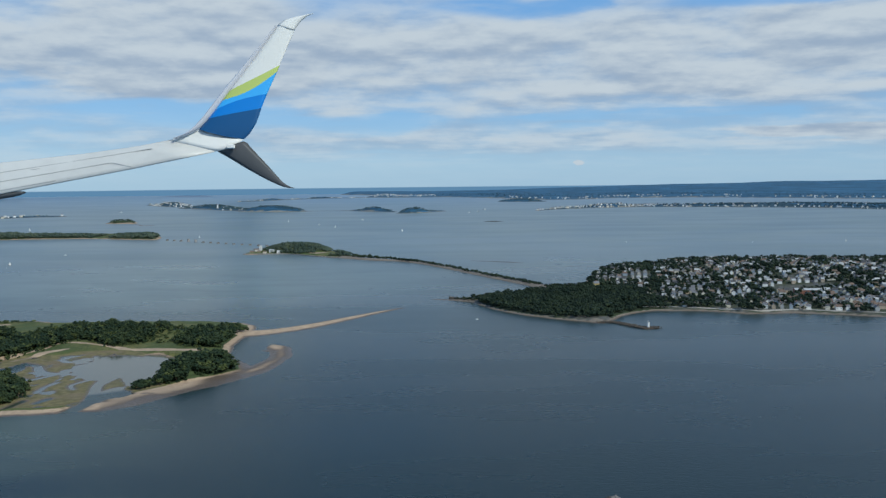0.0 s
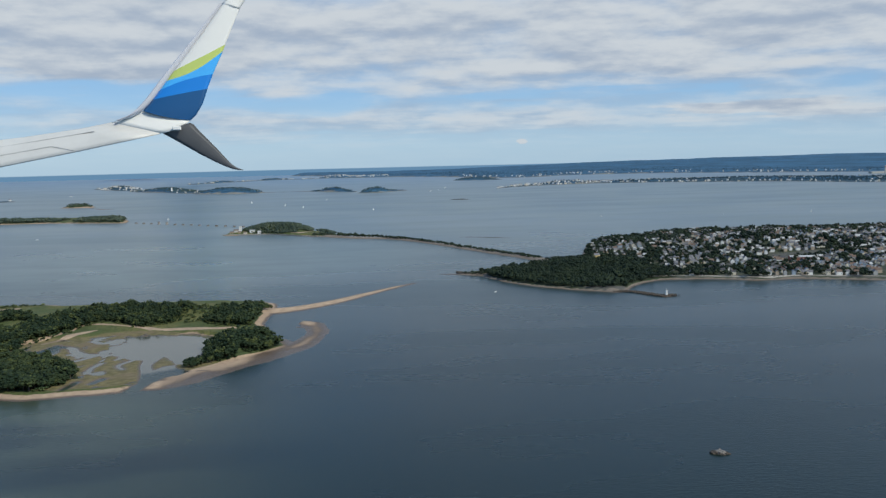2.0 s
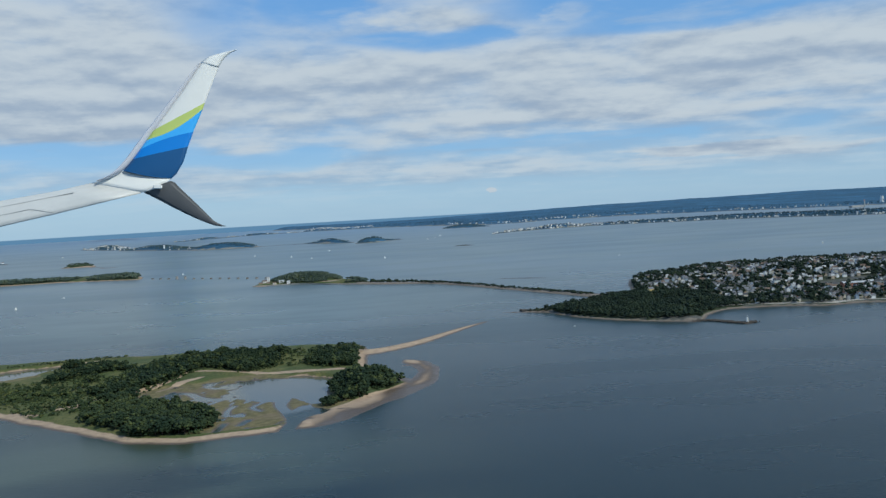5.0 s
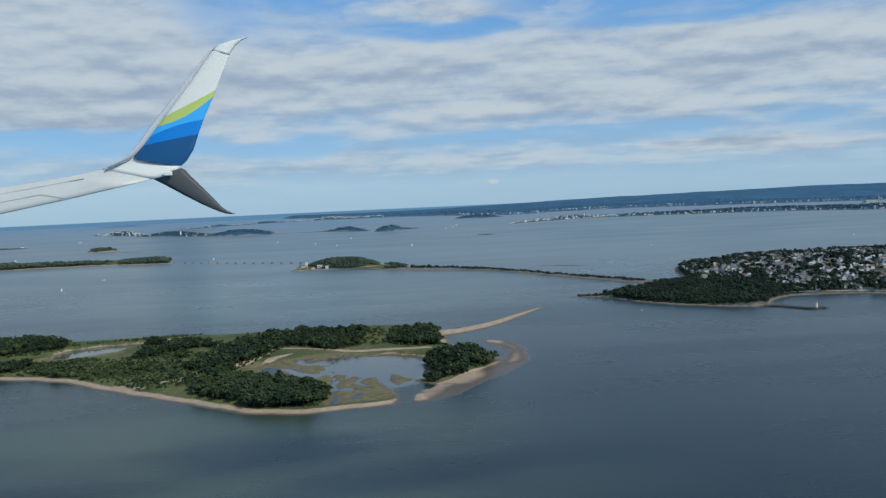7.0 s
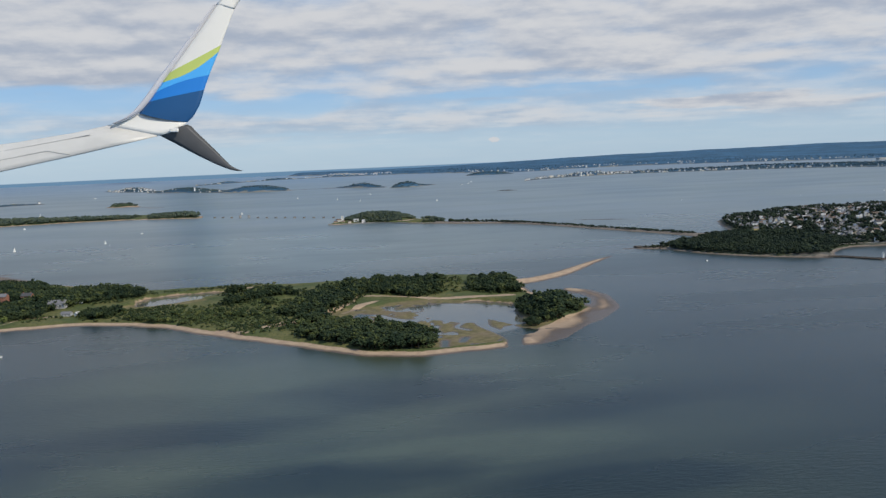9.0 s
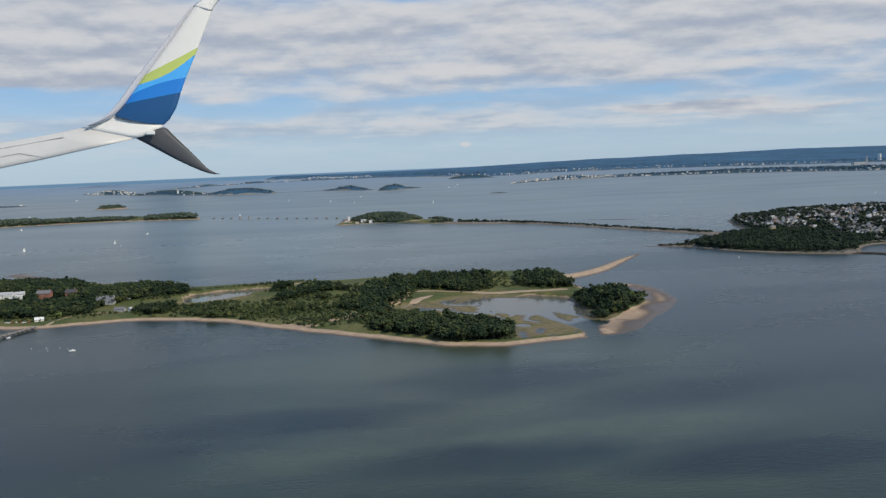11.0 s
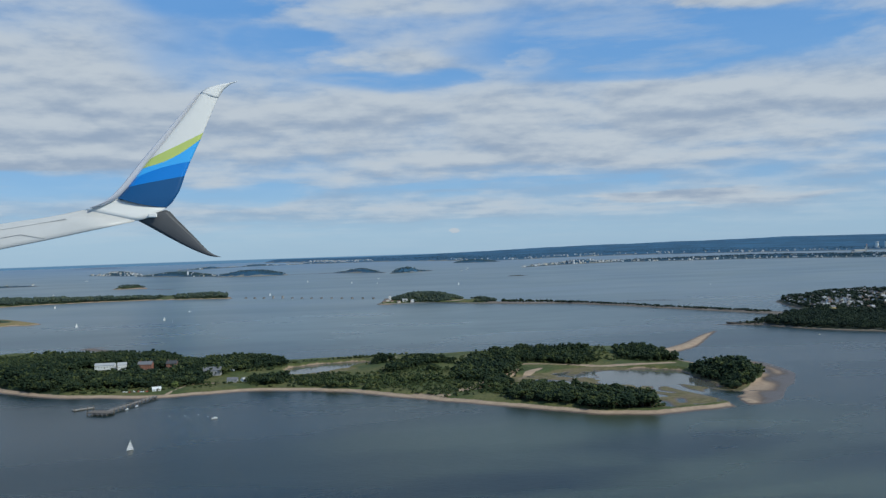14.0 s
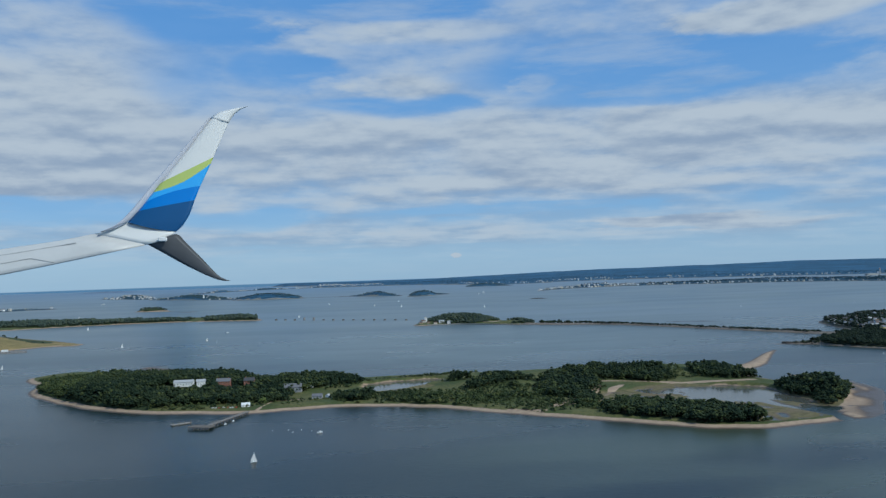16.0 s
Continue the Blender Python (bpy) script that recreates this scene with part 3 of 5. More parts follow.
def woodland(name, places, templates, mat, label, seed, trunks=False):
    rng = np.random.default_rng(seed)
    v, f = joined(templates, places, rng)
    ob = new(name, mesh_from(name, v, f, mat, True))
    return tagged(ob, label, "trees", kind="stuff")


def grow_trees(places, label, group, seed, mat):
    """Trees one by one, each with its trunk and crown."""
    rng = np.random.default_rng(seed)
    crowns = [mesh_from("crown", *c, mat, True) for c in CROWNS]
    trunks = [mesh_from("trunk", *t, M_BARK) for t in TRUNKS]
    for x, y, z, h in places:
        i = int(rng.integers(6))
        t = thing("tree", x, y, z, label, "tree", group, float(rng.uniform(0, 360)))
        t.scale = (h * float(rng.uniform(0.9, 1.15)), h * float(rng.uniform(0.9, 1.15)), h)
        part("trunk", trunks[i], t)
        part("crown", crowns[i], t)


# ---- the water ----
def build_water():
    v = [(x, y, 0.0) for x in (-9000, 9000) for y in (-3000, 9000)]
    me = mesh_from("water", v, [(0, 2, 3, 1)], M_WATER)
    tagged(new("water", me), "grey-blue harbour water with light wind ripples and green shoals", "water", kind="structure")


build_water()

# ---- the near island ----
NEAR = Land(
    shore=[(-485, 492.1), (-477.9, 458.1), (-450.2, 415.7), (-414.8, 379.9), (-388.3, 365.9), (-353.1, 355.7), (-315.9, 359.8), (-279.3, 347.2), (-257.4, 328.9),
           (-228.6, 303.9), (-202.9, 283.2), (-184.1, 269), (-165.5, 264.5), (-140, 269.4), (-117, 277), (-104, 293), (-90, 310), (-84, 328), (-88, 343), (-98, 357.5), (-105.7, 385.1),
           (-105.1, 422.2), (-112.1, 443.1), (-137.8, 452.3), (-177, 455.6), (-219.1, 453.2), (-242.8, 458.9), (-262.5, 459.2), (-289.2, 459.5), (-313.9, 461.6), (-349.3, 486),
           (-388.7, 512.1), (-434.7, 532.5), (-481.6, 556.6), (-502.8, 529.9)],
    bars=[[(-127, 279, 8), (-119, 286, 9), (-110, 296, 7.5), (-101, 308, 7), (-92, 318, 7), (-84, 331, 6.5), (-79.5, 346, 5.5), (-78.5, 361, 5.5), (-83, 377, 5.5), (-92, 386, 2)],
          [(-106, 414.6, 9), (-93.2, 420.4, 7), (-76.7, 435.9, 6), (-57.2, 461.9, 4.5), (-41.7, 482.1, 3), (-30, 495.6, 1)], [(-84, 370, 2), (-90, 371.5, 1), (-95, 373, 0.6)],
          [(-400, 524, 6), (-428, 552, 6), (-440, 566, 5), (-430, 572, 2)]],
    ponds=[[(-160, 331), (-163, 340), (-160, 352), (-164, 362), (-159, 361), (-151, 363), (-142, 360), (-136, 363), (-123, 352), (-122, 332), (-123, 312), (-128, 309), (-135, 320), (-140, 317), (-144, 316), (-153, 322)],
           [(-300, 405), (-302, 423), (-293, 431), (-279, 436), (-263, 435), (-260, 426), (-279, 413), (-288, 407)],
           [(-194, 330), (-193, 340), (-189, 348), (-185, 339), (-187, 329)]],
    channels=[[(-139.5, 318, 3), (-139, 307, 1.8), (-135, 295, 2), (-132, 283, 2.2), (-133, 275, 2.2), (-134, 262, 3)],
              [(-103, 353, 2), (-96.7, 366, 6), (-95.9, 384, 7), (-90.1, 401.4, 6)],
              [(-176, 320, 0.9), (-171, 318, 1.2), (-165, 326, 0.8)], [(-158, 298, 1.1), (-159, 306, 0.7), (-158, 313, 1.1)], [(-151, 283, 0.8), (-149, 289, 1.1)], [(-158.5, 274, 0.7), (-157, 286, 0.9)],
              [(-186, 346, 0.9), (-180, 342, 1.4), (-176, 335, 1.6), (-168, 328, 1.4), (-161, 333, 1.0)], [(-163, 352, 1.0), (-170, 350, 1.2), (-176, 356, 0.9), (-171, 364, 0.8)], [(-146, 318, 0.8), (-150, 309, 0.7), (-146, 302, 0.5)]],
    hills=[(-422.1, 435.9, 75, 75, 40, 4.0), (-109, 326, 14, 27, -34, 3.2), (-334.1, 427.2, 40, 36, 0, 2.0), (-166.8, 412.9, 75, 32, -5, 2.5), (-236, 400, 34, 36, 0, 1.8)],
    marsh=[(-154, 320, 46, 60, 20), (-192, 343, 26, 20, 30), (-288, 403, 26, 13, 20)],
    woods=[(-430, 440.5, 66, 76, 40), (-375.2, 424.9, 36, 58, 40), (-330.3, 432.9, 26, 24, 0), (-253, 415, 7, 3.5, 0), (-249, 386, 5, 5, 0), (-222, 396, 4, 3, 0), (-232, 378, 3, 3, 0), (-320, 399, 3, 3, 0),
           (-143, 409, 8, 2.5, -15), (-151, 414, 5, 3, 0), (-208, 341, 7, 10, 0)],
    groves=[[(-122, 299), (-113, 305), (-104, 313), (-97, 323), (-91, 333), (-92, 343), (-104, 349), (-115, 347), (-122, 340), (-124, 318)],
            [(-221, 350), (-206, 352), (-200, 358), (-193, 372), (-190, 386), (-180, 389), (-161, 379), (-148, 390), (-154, 408), (-172, 420), (-192, 418), (-208, 402), (-220, 376)],
            [(-134, 402), (-131, 380), (-121, 374), (-107, 375), (-101, 390), (-103, 410), (-113, 418), (-128, 411)],
            [(-212, 301), (-198, 289), (-186, 279), (-176, 274), (-167, 271), (-162, 277), (-161, 294), (-166, 304), (-177, 318), (-188, 322), (-199, 324), (-206, 318), (-213, 312)],
            [(-244, 391), (-235, 389), (-227, 395), (-225, 404), (-240, 411)], [(-312, 368), (-302, 369), (-300, 378), (-306, 384), (-316, 384)]],
    scrub=[(-253, 350, 48, 25, -31), (-238, 370, 26, 16, -20), (-272, 441, 38, 3.5, 14), (-333.8, 391, 10, 6, 0), (-294.5, 380, 24, 12, 0), (-212, 322, 9, 8, 0), (-270, 366, 24, 14, -10), (-143, 396, 14, 12, 0)],
    clear=[(-325, 391, 15, 13, 10), (-392, 416, 13, 11, -5), (-366, 418, 11, 6, 0), (-347, 365, 5, 9, -20), (-282, 420, 24, 13, 25)],
    mud=[(-84, 345, 16, 52, -16), (-117, 284, 16, 10, 40), (-100, 303, 38, 15, 50), (-424, 552, 38, 34, 0)],
    tracks=[[(-227, 326, 2.5), (-218, 333, 4), (-208, 351, 2.2), (-199, 360, 1.8), (-193, 372, 1.5), (-190, 386, 1.2), (-174, 383, 1.2), (-153, 372, 1.6), (-137, 369, 2.2), (-118, 367, 2.6)],
            [(-196, 352, 1), (-187, 366, 2.2), (-181, 372, 1)], [(-353, 348, 1.5), (-351, 358, 1.0), (-347, 371, 0.9), (-344, 380, 0.9), (-331, 381, 0.8)], [(-254, 437, 2), (-246, 439, 2.2)], [(-234, 318, 1.5), (-246, 326, 1.0)]],
    beach=4.5, level=0.9, rough=1.4, seed=2)
NEAR.build("island_ground", 1.25, M_GROUND, "low wooded harbour island with sand beaches and salt marsh")
rng = np.random.default_rng(5)
near_trees = scatter(NEAR, (-503.4, 262.6, -88, 561.4), 2.9, 4.8, rng)
scrub_trees = scatter(NEAR, (-352.7, 312.9, -103.5, 466), 2.9, 2.9, rng, density=lambda x, y: 0.28 + 1.3 * wave(x, y, 0.05, 31), scrub=True)
bushes = scatter(NEAR, (-362.2, 284.3, -98.6, 466.1), 2.0, 1.3, rng, density=lambda x, y: 0.72 + 0.9 * wave(x, y, 0.06, 37), scrub=True, keep=-0.15)
edge = scatter(NEAR, (-503, 262, -93, 562), 2.2, 1.5, rng, density=lambda x, y: 0.55 + 0.8 * wave(x, y, 0.07, 39), keep=-0.22)
bushes = np.concatenate([bushes, edge])
bushes = bushes[~((bushes[:, 0] > -134) & (bushes[:, 1] < 372) & (NEAR.shape(bushes[:, 0], bushes[:, 1])[3] < 0.02))]
# only low growth in front of the upper pond
pond_view = (scrub_trees[:, 0] > -312) & (scrub_trees[:, 0] < -255) & (scrub_trees[:, 1] > 368)
scrub_trees = scrub_trees[~pond_view]
order = np.argsort(near_trees[:, 1] + 0.25 * np.abs(near_trees[:, 0] + 200))
singles, rest = near_trees[order[:295]], near_trees[order[295:]]
grow_trees(singles, "broad-leaved tree in full summer leaf near the beach", "island shore trees", 3, M_LEAF)
bank = rest[:, 0] < -446 + 14 * wave(rest[:, 0], rest[:, 1], 0.04, 51)
woodland("island_woods", rest[~bank], CROWNS_MID, M_LEAF, "dense green broad-leaved woodland covering the island", 4)
woodland("bank_woods", rest[bank] * (1, 1, 1, 0.8), CROWNS_MID, M_SHRUB, "light olive thicket on the island's steep end", 42)
woodland("scrub_trees", scrub_trees, CROWNS_TOWN, M_SHRUB, "small light green trees scattered over rough grass", 43)
woodland("island_shrubs", bushes, BUSHES, M_SHRUB, "low green shrubs between grass and trees", 41)

# ---- the town peninsula and causeway ----
TOWN = Land(
    shore=[(0.5, 529), (12, 518), (30, 478), (52, 455), (70, 442), (84, 437), (101.3, 460), (119.3, 474), (150.6, 470.5), (173.9, 461), (198, 462.5), (219.2, 456.5),
           (245.5, 446), (327, 427), (447.1, 402.5), (616, 393.8), (698, 787), (405.5, 757), (321.1, 770), (270.4, 768), (221.6, 766), (178.2, 725), (140.4, 710), (115.9, 661), (103.4, 616), (88.7, 589), (59.7, 564.9), (23.6, 542.8)],
    bars=[[(79.4, 440.3, 3), (89.6, 436.4, 1.6), (96.8, 426.6, 1.3), (101.9, 419.7, 2.8), (109, 420.7, 1.2)],
          [(-110.8, 832, 8), (-83.3, 807, 6), (-42.6, 783, 5), (-9.8, 735, 5), (24.2, 668, 5), (44.8, 629, 5), (61.3, 598.9, 6), (81.9, 561.9, 12)],
          [(-14, 532, 0.8), (1.5, 526.3, 3), (15.7, 519.4, 4)], [(219.7, 764, 3), (205.6, 771, 1)]],
    hills=[(74.7, 496.8, 70, 60, 0, 0.7), (323.6, 626, 180, 140, 0, 7.0), (153.4, 637, 60, 70, 0, 3.0)],
    woods=[(74.7, 496.8, 62, 46, -30), (94.2, 550.2, 40, 34, 0), (39.1, 513.5, 26, 18, -30), (112.8, 511.3, 20, 30, 0)],
    beach=2.4, level=1.2, rough=1.6, seed=4)
TOWN.build("peninsula_ground", 2.4, M_TOWN, "built-up wooded peninsula with a low sea wall")
MOON = Land(shore=[(-225.8, 875), (-182.1, 874), (-137.2, 840), (-108.8, 828), (-98.8, 844), (-121.4, 885), (-147, 934), (-192.7, 944), (-219.9, 911)],
            hills=[(-172.1, 905, 52, 38, -20, 7.0), (-116.1, 854, 30, 22, -30, 2.0)],
            woods=[(-170.1, 902, 44, 34, -25), (-111, 850, 26, 18, -30)], clear=[(-133.3, 860, 9, 24, 30)], tracks=[[(-152, 866, 2), (-141, 866, 6), (-130, 873, 4)]], beach=3.0, level=1.5, rough=1.5, seed=6)
MOON.build("moon_ground", 2.4, M_GROUND, "round wooded hill island at the end of a causeway")
rng = np.random.default_rng(6)
point_trees = scatter(TOWN, (-0.6, 433.6, 139, 588.7), 2.8, 3.3, rng)
woodland("point_woods", point_trees, CROWNS_TOWN, M_LEAF_TOWN, "dark dense woodland on the peninsula's point", 7)
woodland("point_shrubs", [(x, 529 - 0.75 * x + dy, 0.5, h) for x, dy, h in ((2, 0, 1.3), (4, 1.5, 1.9), (6.5, 0.5, 1.4), (8, 2.5, 2.2), (9, 0, 1.2), (11, 2, 1.8), (12.5, 4, 2.0), (14, 1, 1.5), (16, 3, 2.1), (18, 2, 1.7))], BUSHES, M_LEAF_TOWN, "dark shrubs on a rocky point", 7)
woodland("moon_woods", scatter(MOON, (-227.5, 824, -96.6, 946), 2.3, 2.9, rng), CROWNS_FAR, M_LEAF_THIN_HAZE, "green woodland on a round hill", 8)


def causeway_trees():
    rng = np.random.default_rng(9)
    line = curve([(-100.6, 825), (-42.6, 783), (-9.8, 735), (24.2, 668), (44.8, 629), (63.4, 595)], closed=False, steps=14)
    out = []
    for x, y in line:
        near_hill = step(np.array(x), -20.0, -95.0)
        for k in range(11):
            if rng.uniform() < 0.8:
                out.append((x + rng.uniform(-1.0, 4.5), y + rng.uniform(-2.5, 4), 0.7, rng.uniform(0.8, 2.3) * (1 + 0.7 * float(near_hill))))
    woodland("causeway_trees", out, CROWNS_FAR, M_LEAF_TOWN, "row of low trees along the causeway road", 10)


causeway_trees()

# ---- houses ----
HOUSE_PAINT = [surface("white clapboard", (0.74, 0.73, 0.70), 0.6, 0.08, 2.0), surface("cream clapboard", (0.62, 0.56, 0.45), 0.6, 0.08, 2.0),
               surface("grey shingle", (0.36, 0.36, 0.36), 0.7, 0.12, 2.0), surface("blue grey clapboard", (0.30, 0.35, 0.40), 0.6, 0.1, 2.0),
               surface("tan siding", (0.45, 0.36, 0.27), 0.6, 0.1, 2.0), surface("red brick wall", (0.28, 0.13, 0.09), 0.8, 0.15, 2.0)]
ROOFS = [surface("grey asphalt shingle", (0.17, 0.17, 0.18), 0.85, 0.2, 2.5), surface("dark shingle", (0.075, 0.075, 0.08), 0.85, 0.2, 2.5),
         surface("brown shingle", (0.16, 0.115, 0.09), 0.85, 0.2, 2.5), surface("pale roof", (0.42, 0.42, 0.42), 0.7, 0.15, 2.5)]
M_WINDOW = surface("dark window glass", (0.03, 0.04, 0.05), 0.12, 0.05, 1.0, spec=0.6)
M_BRICK = HOUSE_PAINT[5]


def gable_arrays(l, w, h, r):
    """Walls with two gables: verts, tris."""
    a, b = l / 2, w / 2
    v = [(-a, -b, -0.6), (a, -b, -0.6), (a, b, -0.6), (-a, b, -0.6), (-a, -b, h), (a, -b, h), (a, b, h), (-a, b, h), (-a, 0, h + r), (a, 0, h + r)]
    f = [(0, 1, 5), (0, 5, 4), (2, 3, 7), (2, 7, 6), (1, 2, 6), (1, 6, 5), (3, 0, 4), (3, 4, 7), (5, 6, 9), (7, 4, 8)]
    return np.array(v), np.array(f)


def roof_arrays(l, w, h, r, over=0.14, thick=0.09):
    a, b = l / 2 + over, w / 2 + over
    e = h - over * 2 * r / w
    v = []
    for d in (0.0, thick):
        v += [(-a, -b, e + d), (a, -b, e + d), (a, 0, h + r + d), (-a, 0, h + r + d), (-a, b, e + d), (a, b, e + d)]
    f = [(6, 7, 8), (6, 8, 9), (9, 8, 11), (9, 11, 10), (0, 2, 1), (0, 3, 2), (3, 5, 2), (3, 4, 5), (0, 1, 7), (0, 7, 6), (4, 11, 5), (4, 10, 11),
         (1, 2, 8), (1, 8, 7), (2, 5, 11), (2, 11, 8), (3, 0, 6), (3, 6, 9), (4, 3, 9), (4, 9, 10)]
    return np.array(v), np.array(f)


def house_kinds():
    """Meshes shared by the houses of the town, by size and paint."""
    kinds = []
    for i, (l, w, h, r) in enumerate(((2.7, 2.0, 2.0, 1.0), (3.1, 2.2, 1.7, 1.05), (2.3, 1.9, 2.3, 0.9), (3.5, 2.4, 2.1, 1.1))):
        for p in (0, 0, 1, 2, 3, 4):
            roof = ROOFS[(i * 2 + p) % 4]
            kinds.append((mesh_from("wall", *gable_arrays(l, w, h, r), HOUSE_PAINT[p]), mesh_from("roof", *roof_arrays(l, w, h, r), roof), (l, w, h, r), p))
    return kinds


KINDS = house_kinds()
PANE = bpy.data.meshes.new("window")
_b = box(0.34, 0.06, 0.46)
_b.to_mesh(PANE)
_b.free()
PANE.materials.append(M_WINDOW)
STACK = bpy.data.meshes.new("chimney")
_b = box(0.3, 0.3, 0.9, bevel=0.03)
_b.to_mesh(STACK)
_b.free()
STACK.materials.append(M_BRICK)
PAINT_WORDS = ["white", "cream", "grey-shingled", "blue-grey", "tan", "brick"]


def house(x, y, z, turn, k, full=True):
    wall, roof, (l, w, h, r), p = KINDS[k]
    t = thing("house", x, y, z, f"{PAINT_WORDS[p]} wooden house with a gabled roof among trees", "house", "town houses", turn)
    part("wall", wall, t)
    rf = part("roof", roof, t)
    if full:
        part("chimney", STACK, rf, at=pose(l * 0.2, 0.15, h + r - 0.45))
        for sx in (-0.28, 0.28):
            part("window", PANE, t, at=pose(sx * l, -w / 2 - 0.02, h * 0.45))
    return t


def town():
    rng = np.random.default_rng(12)
    spots = []
    ca, sa = math.cos(radians(-12)), math.sin(radians(-12))
    for i in range(-66, 100):
        for j in range(0, 70):
            u, v = i * 5.0 + rng.uniform(-0.8, 0.8), j * 5.7 + (1.2 if j % 2 else -1.2) + rng.uniform(-0.6, 0.6)
            x, y = 195 + u * ca - v * sa, 472 + u * sa + v * ca
            if i % 9 == 4:
                continue
            spots.append((x, y))
    s = np.array(spots)
    f, carve, wet, wood, bare = TOWN.shape(s[:, 0], s[:, 1])
    field = oval(s[:, 0], s[:, 1], 240, 549.5, 30, 12, 10)
    ok = (f > 5.2) & (wood < -0.02) & (s[:, 0] > 100) & (s[:, 0] < 440 + 0.2 * s[:, 1]) & (field < 0) & (s[:, 0] < 0.62 * s[:, 1] + 30)
    s = s[ok]
    z = TOWN.height(s[:, 0], s[:, 1])
    pick = rng.uniform(0, 1, len(s)) < 0.68 + 0.5 * wave(s[:, 0], s[:, 1], 0.02, 3)
    s, z = s[pick], z[pick]
    order = np.argsort(s[:, 1] - 0.2 * s[:, 0])
    far_w, far_r = {}, {}
    for rank, q in enumerate(order):
        turn = -12 + rng.choice([0, 90, 180, 270]) + rng.uniform(-6, 6)
        k = int(rng.integers(len(KINDS)))
        if rank < 300:
            house(s[q, 0], s[q, 1], z[q], float(turn), k, rank < 160)
        else:
            l, w, h, r = KINDS[k][2]
            c, sn = math.cos(radians(turn)), math.sin(radians(turn))
            for store, (v, fc), key in ((far_w, gable_arrays(l, w, h, r), KINDS[k][3]), (far_r, roof_arrays(l, w, h, r), (k * 7) % 4)):
                store.setdefault(key, []).append((np.stack([v[:, 0] * c - v[:, 1] * sn + s[q, 0], v[:, 0] * sn + v[:, 1] * c + s[q, 1], v[:, 2] + z[q]], 1), fc))
    group = tagged(new("far_houses"), "crowded wooden houses on the far side of the town", "houses", kind="stuff")
    for store, mats, nm in ((far_w, HOUSE_PAINT, "wall"), (far_r, ROOFS, "roof")):
        for key, items in store.items():
            n, V, F = 0, [], []
            for v, fc in items:
                V.append(v)
                F.append(fc + n)
                n += len(v)
            part(nm, mesh_from(nm, np.concatenate(V), np.concatenate(F), mats[key]), group)
    # street trees between the houses
    gx, gy = np.meshgrid(np.arange(93.2, 628, 3.4), np.arange(443.3, 783, 3.4))
    gx, gy = gx + rng.uniform(-1.6, 1.6, gx.shape), gy + rng.uniform(-1.6, 1.6, gx.shape)
    f, carve, wet, wood, bare = TOWN.shape(gx, gy)
    ok = (f > 4.5) & (oval(gx, gy, 240, 549.5, 30, 12, 10) < 0) & (rng.uniform(0, 1, gx.shape) < 0.30 + 0.6 * wave(gx, gy, 0.03, 8) + 0.5 * step(f, 30, 6) * step(gy, 550.3, 682)) & (gx < 0.68 * gy + 30)
    zz = TOWN.height(gx, gy)
    pl = np.stack([gx[ok], gy[ok], zz[ok], rng.uniform(2.2, 4.9, ok.sum())], 1)
    d = np.min(np.hypot(pl[:, None, 0] - s[None, :, 0], pl[:, None, 1] - s[None, :, 1]), axis=1)
    pl = pl[d > 1.9]
    woodland("town_trees", pl, CROWNS_TOWN, M_LEAF_TOWN, "dark leafy street and garden trees between houses", 13)


town()

# ---- other harbour islands ----
LONG = Land(shore=[(-730, 1104), (-670, 1133), (-603, 1149), (-528.7, 1150), (-449.8, 1125), (-413.4, 1114), (-407.7, 1132), (-434.2, 1197), (-493.2, 1241), (-613, 1279), (-772, 1269), (-1062, 1202), (-1062, 1040), (-862, 1050)],
            hills=[(-443, 1160, 60, 40, -30, 2.0), (-712, 1184, 160, 60, -10, 3.0)], woods=[(-452.9, 1155, 56, 36, -40), (-732, 1193, 190, 56, -12), (-912, 1136, 160, 60, 0), (-590, 1178, 110, 28, -4)],
            clear=[(-500, 1165, 12, 26, 0)], beach=4.0, level=1.2, rough=2.0, seed=8)
LONG.build("long_ground", 5.0, M_GROUND, "long low wooded island with a pale beach")
SPEC = Land(shore=[(-603, 766), (-578.4, 790), (-553.3, 790), (-546.4, 803), (-558.5, 824), (-639, 921), (-674, 955), (-772, 926), (-802, 820), (-672, 748)],
            hills=[(-652, 830, 90, 60, -40, 8.0)], woods=[(-702, 849, 60, 60, 0), (-612, 838, 40, 20, -40)], beach=4.0, level=1.0, rough=2.0, seed=9)
SPEC.build("dry_hill_ground", 4.0, M_GOLD, "grassy golden hill island with scattered shrubs")
rng = np.random.default_rng(15)
woodland("long_woods", scatter(LONG, (-1062, 1040, -404.5, 1283), 4.2, 5.0, rng), CROWNS_FAR, M_LEAF_THIN_HAZE, "low green woodland on a long island", 16)
woodland("hill_shrubs", scatter(SPEC, (-802, 748, -546.9, 955), 5.5, 2.6, rng, keep=0.1, density=lambda x, y: 0.06 + 0.7 * wave(x, y, 0.03, 6)), BUSHES, M_LEAF, "scattered green shrubs on a dry hill", 17)


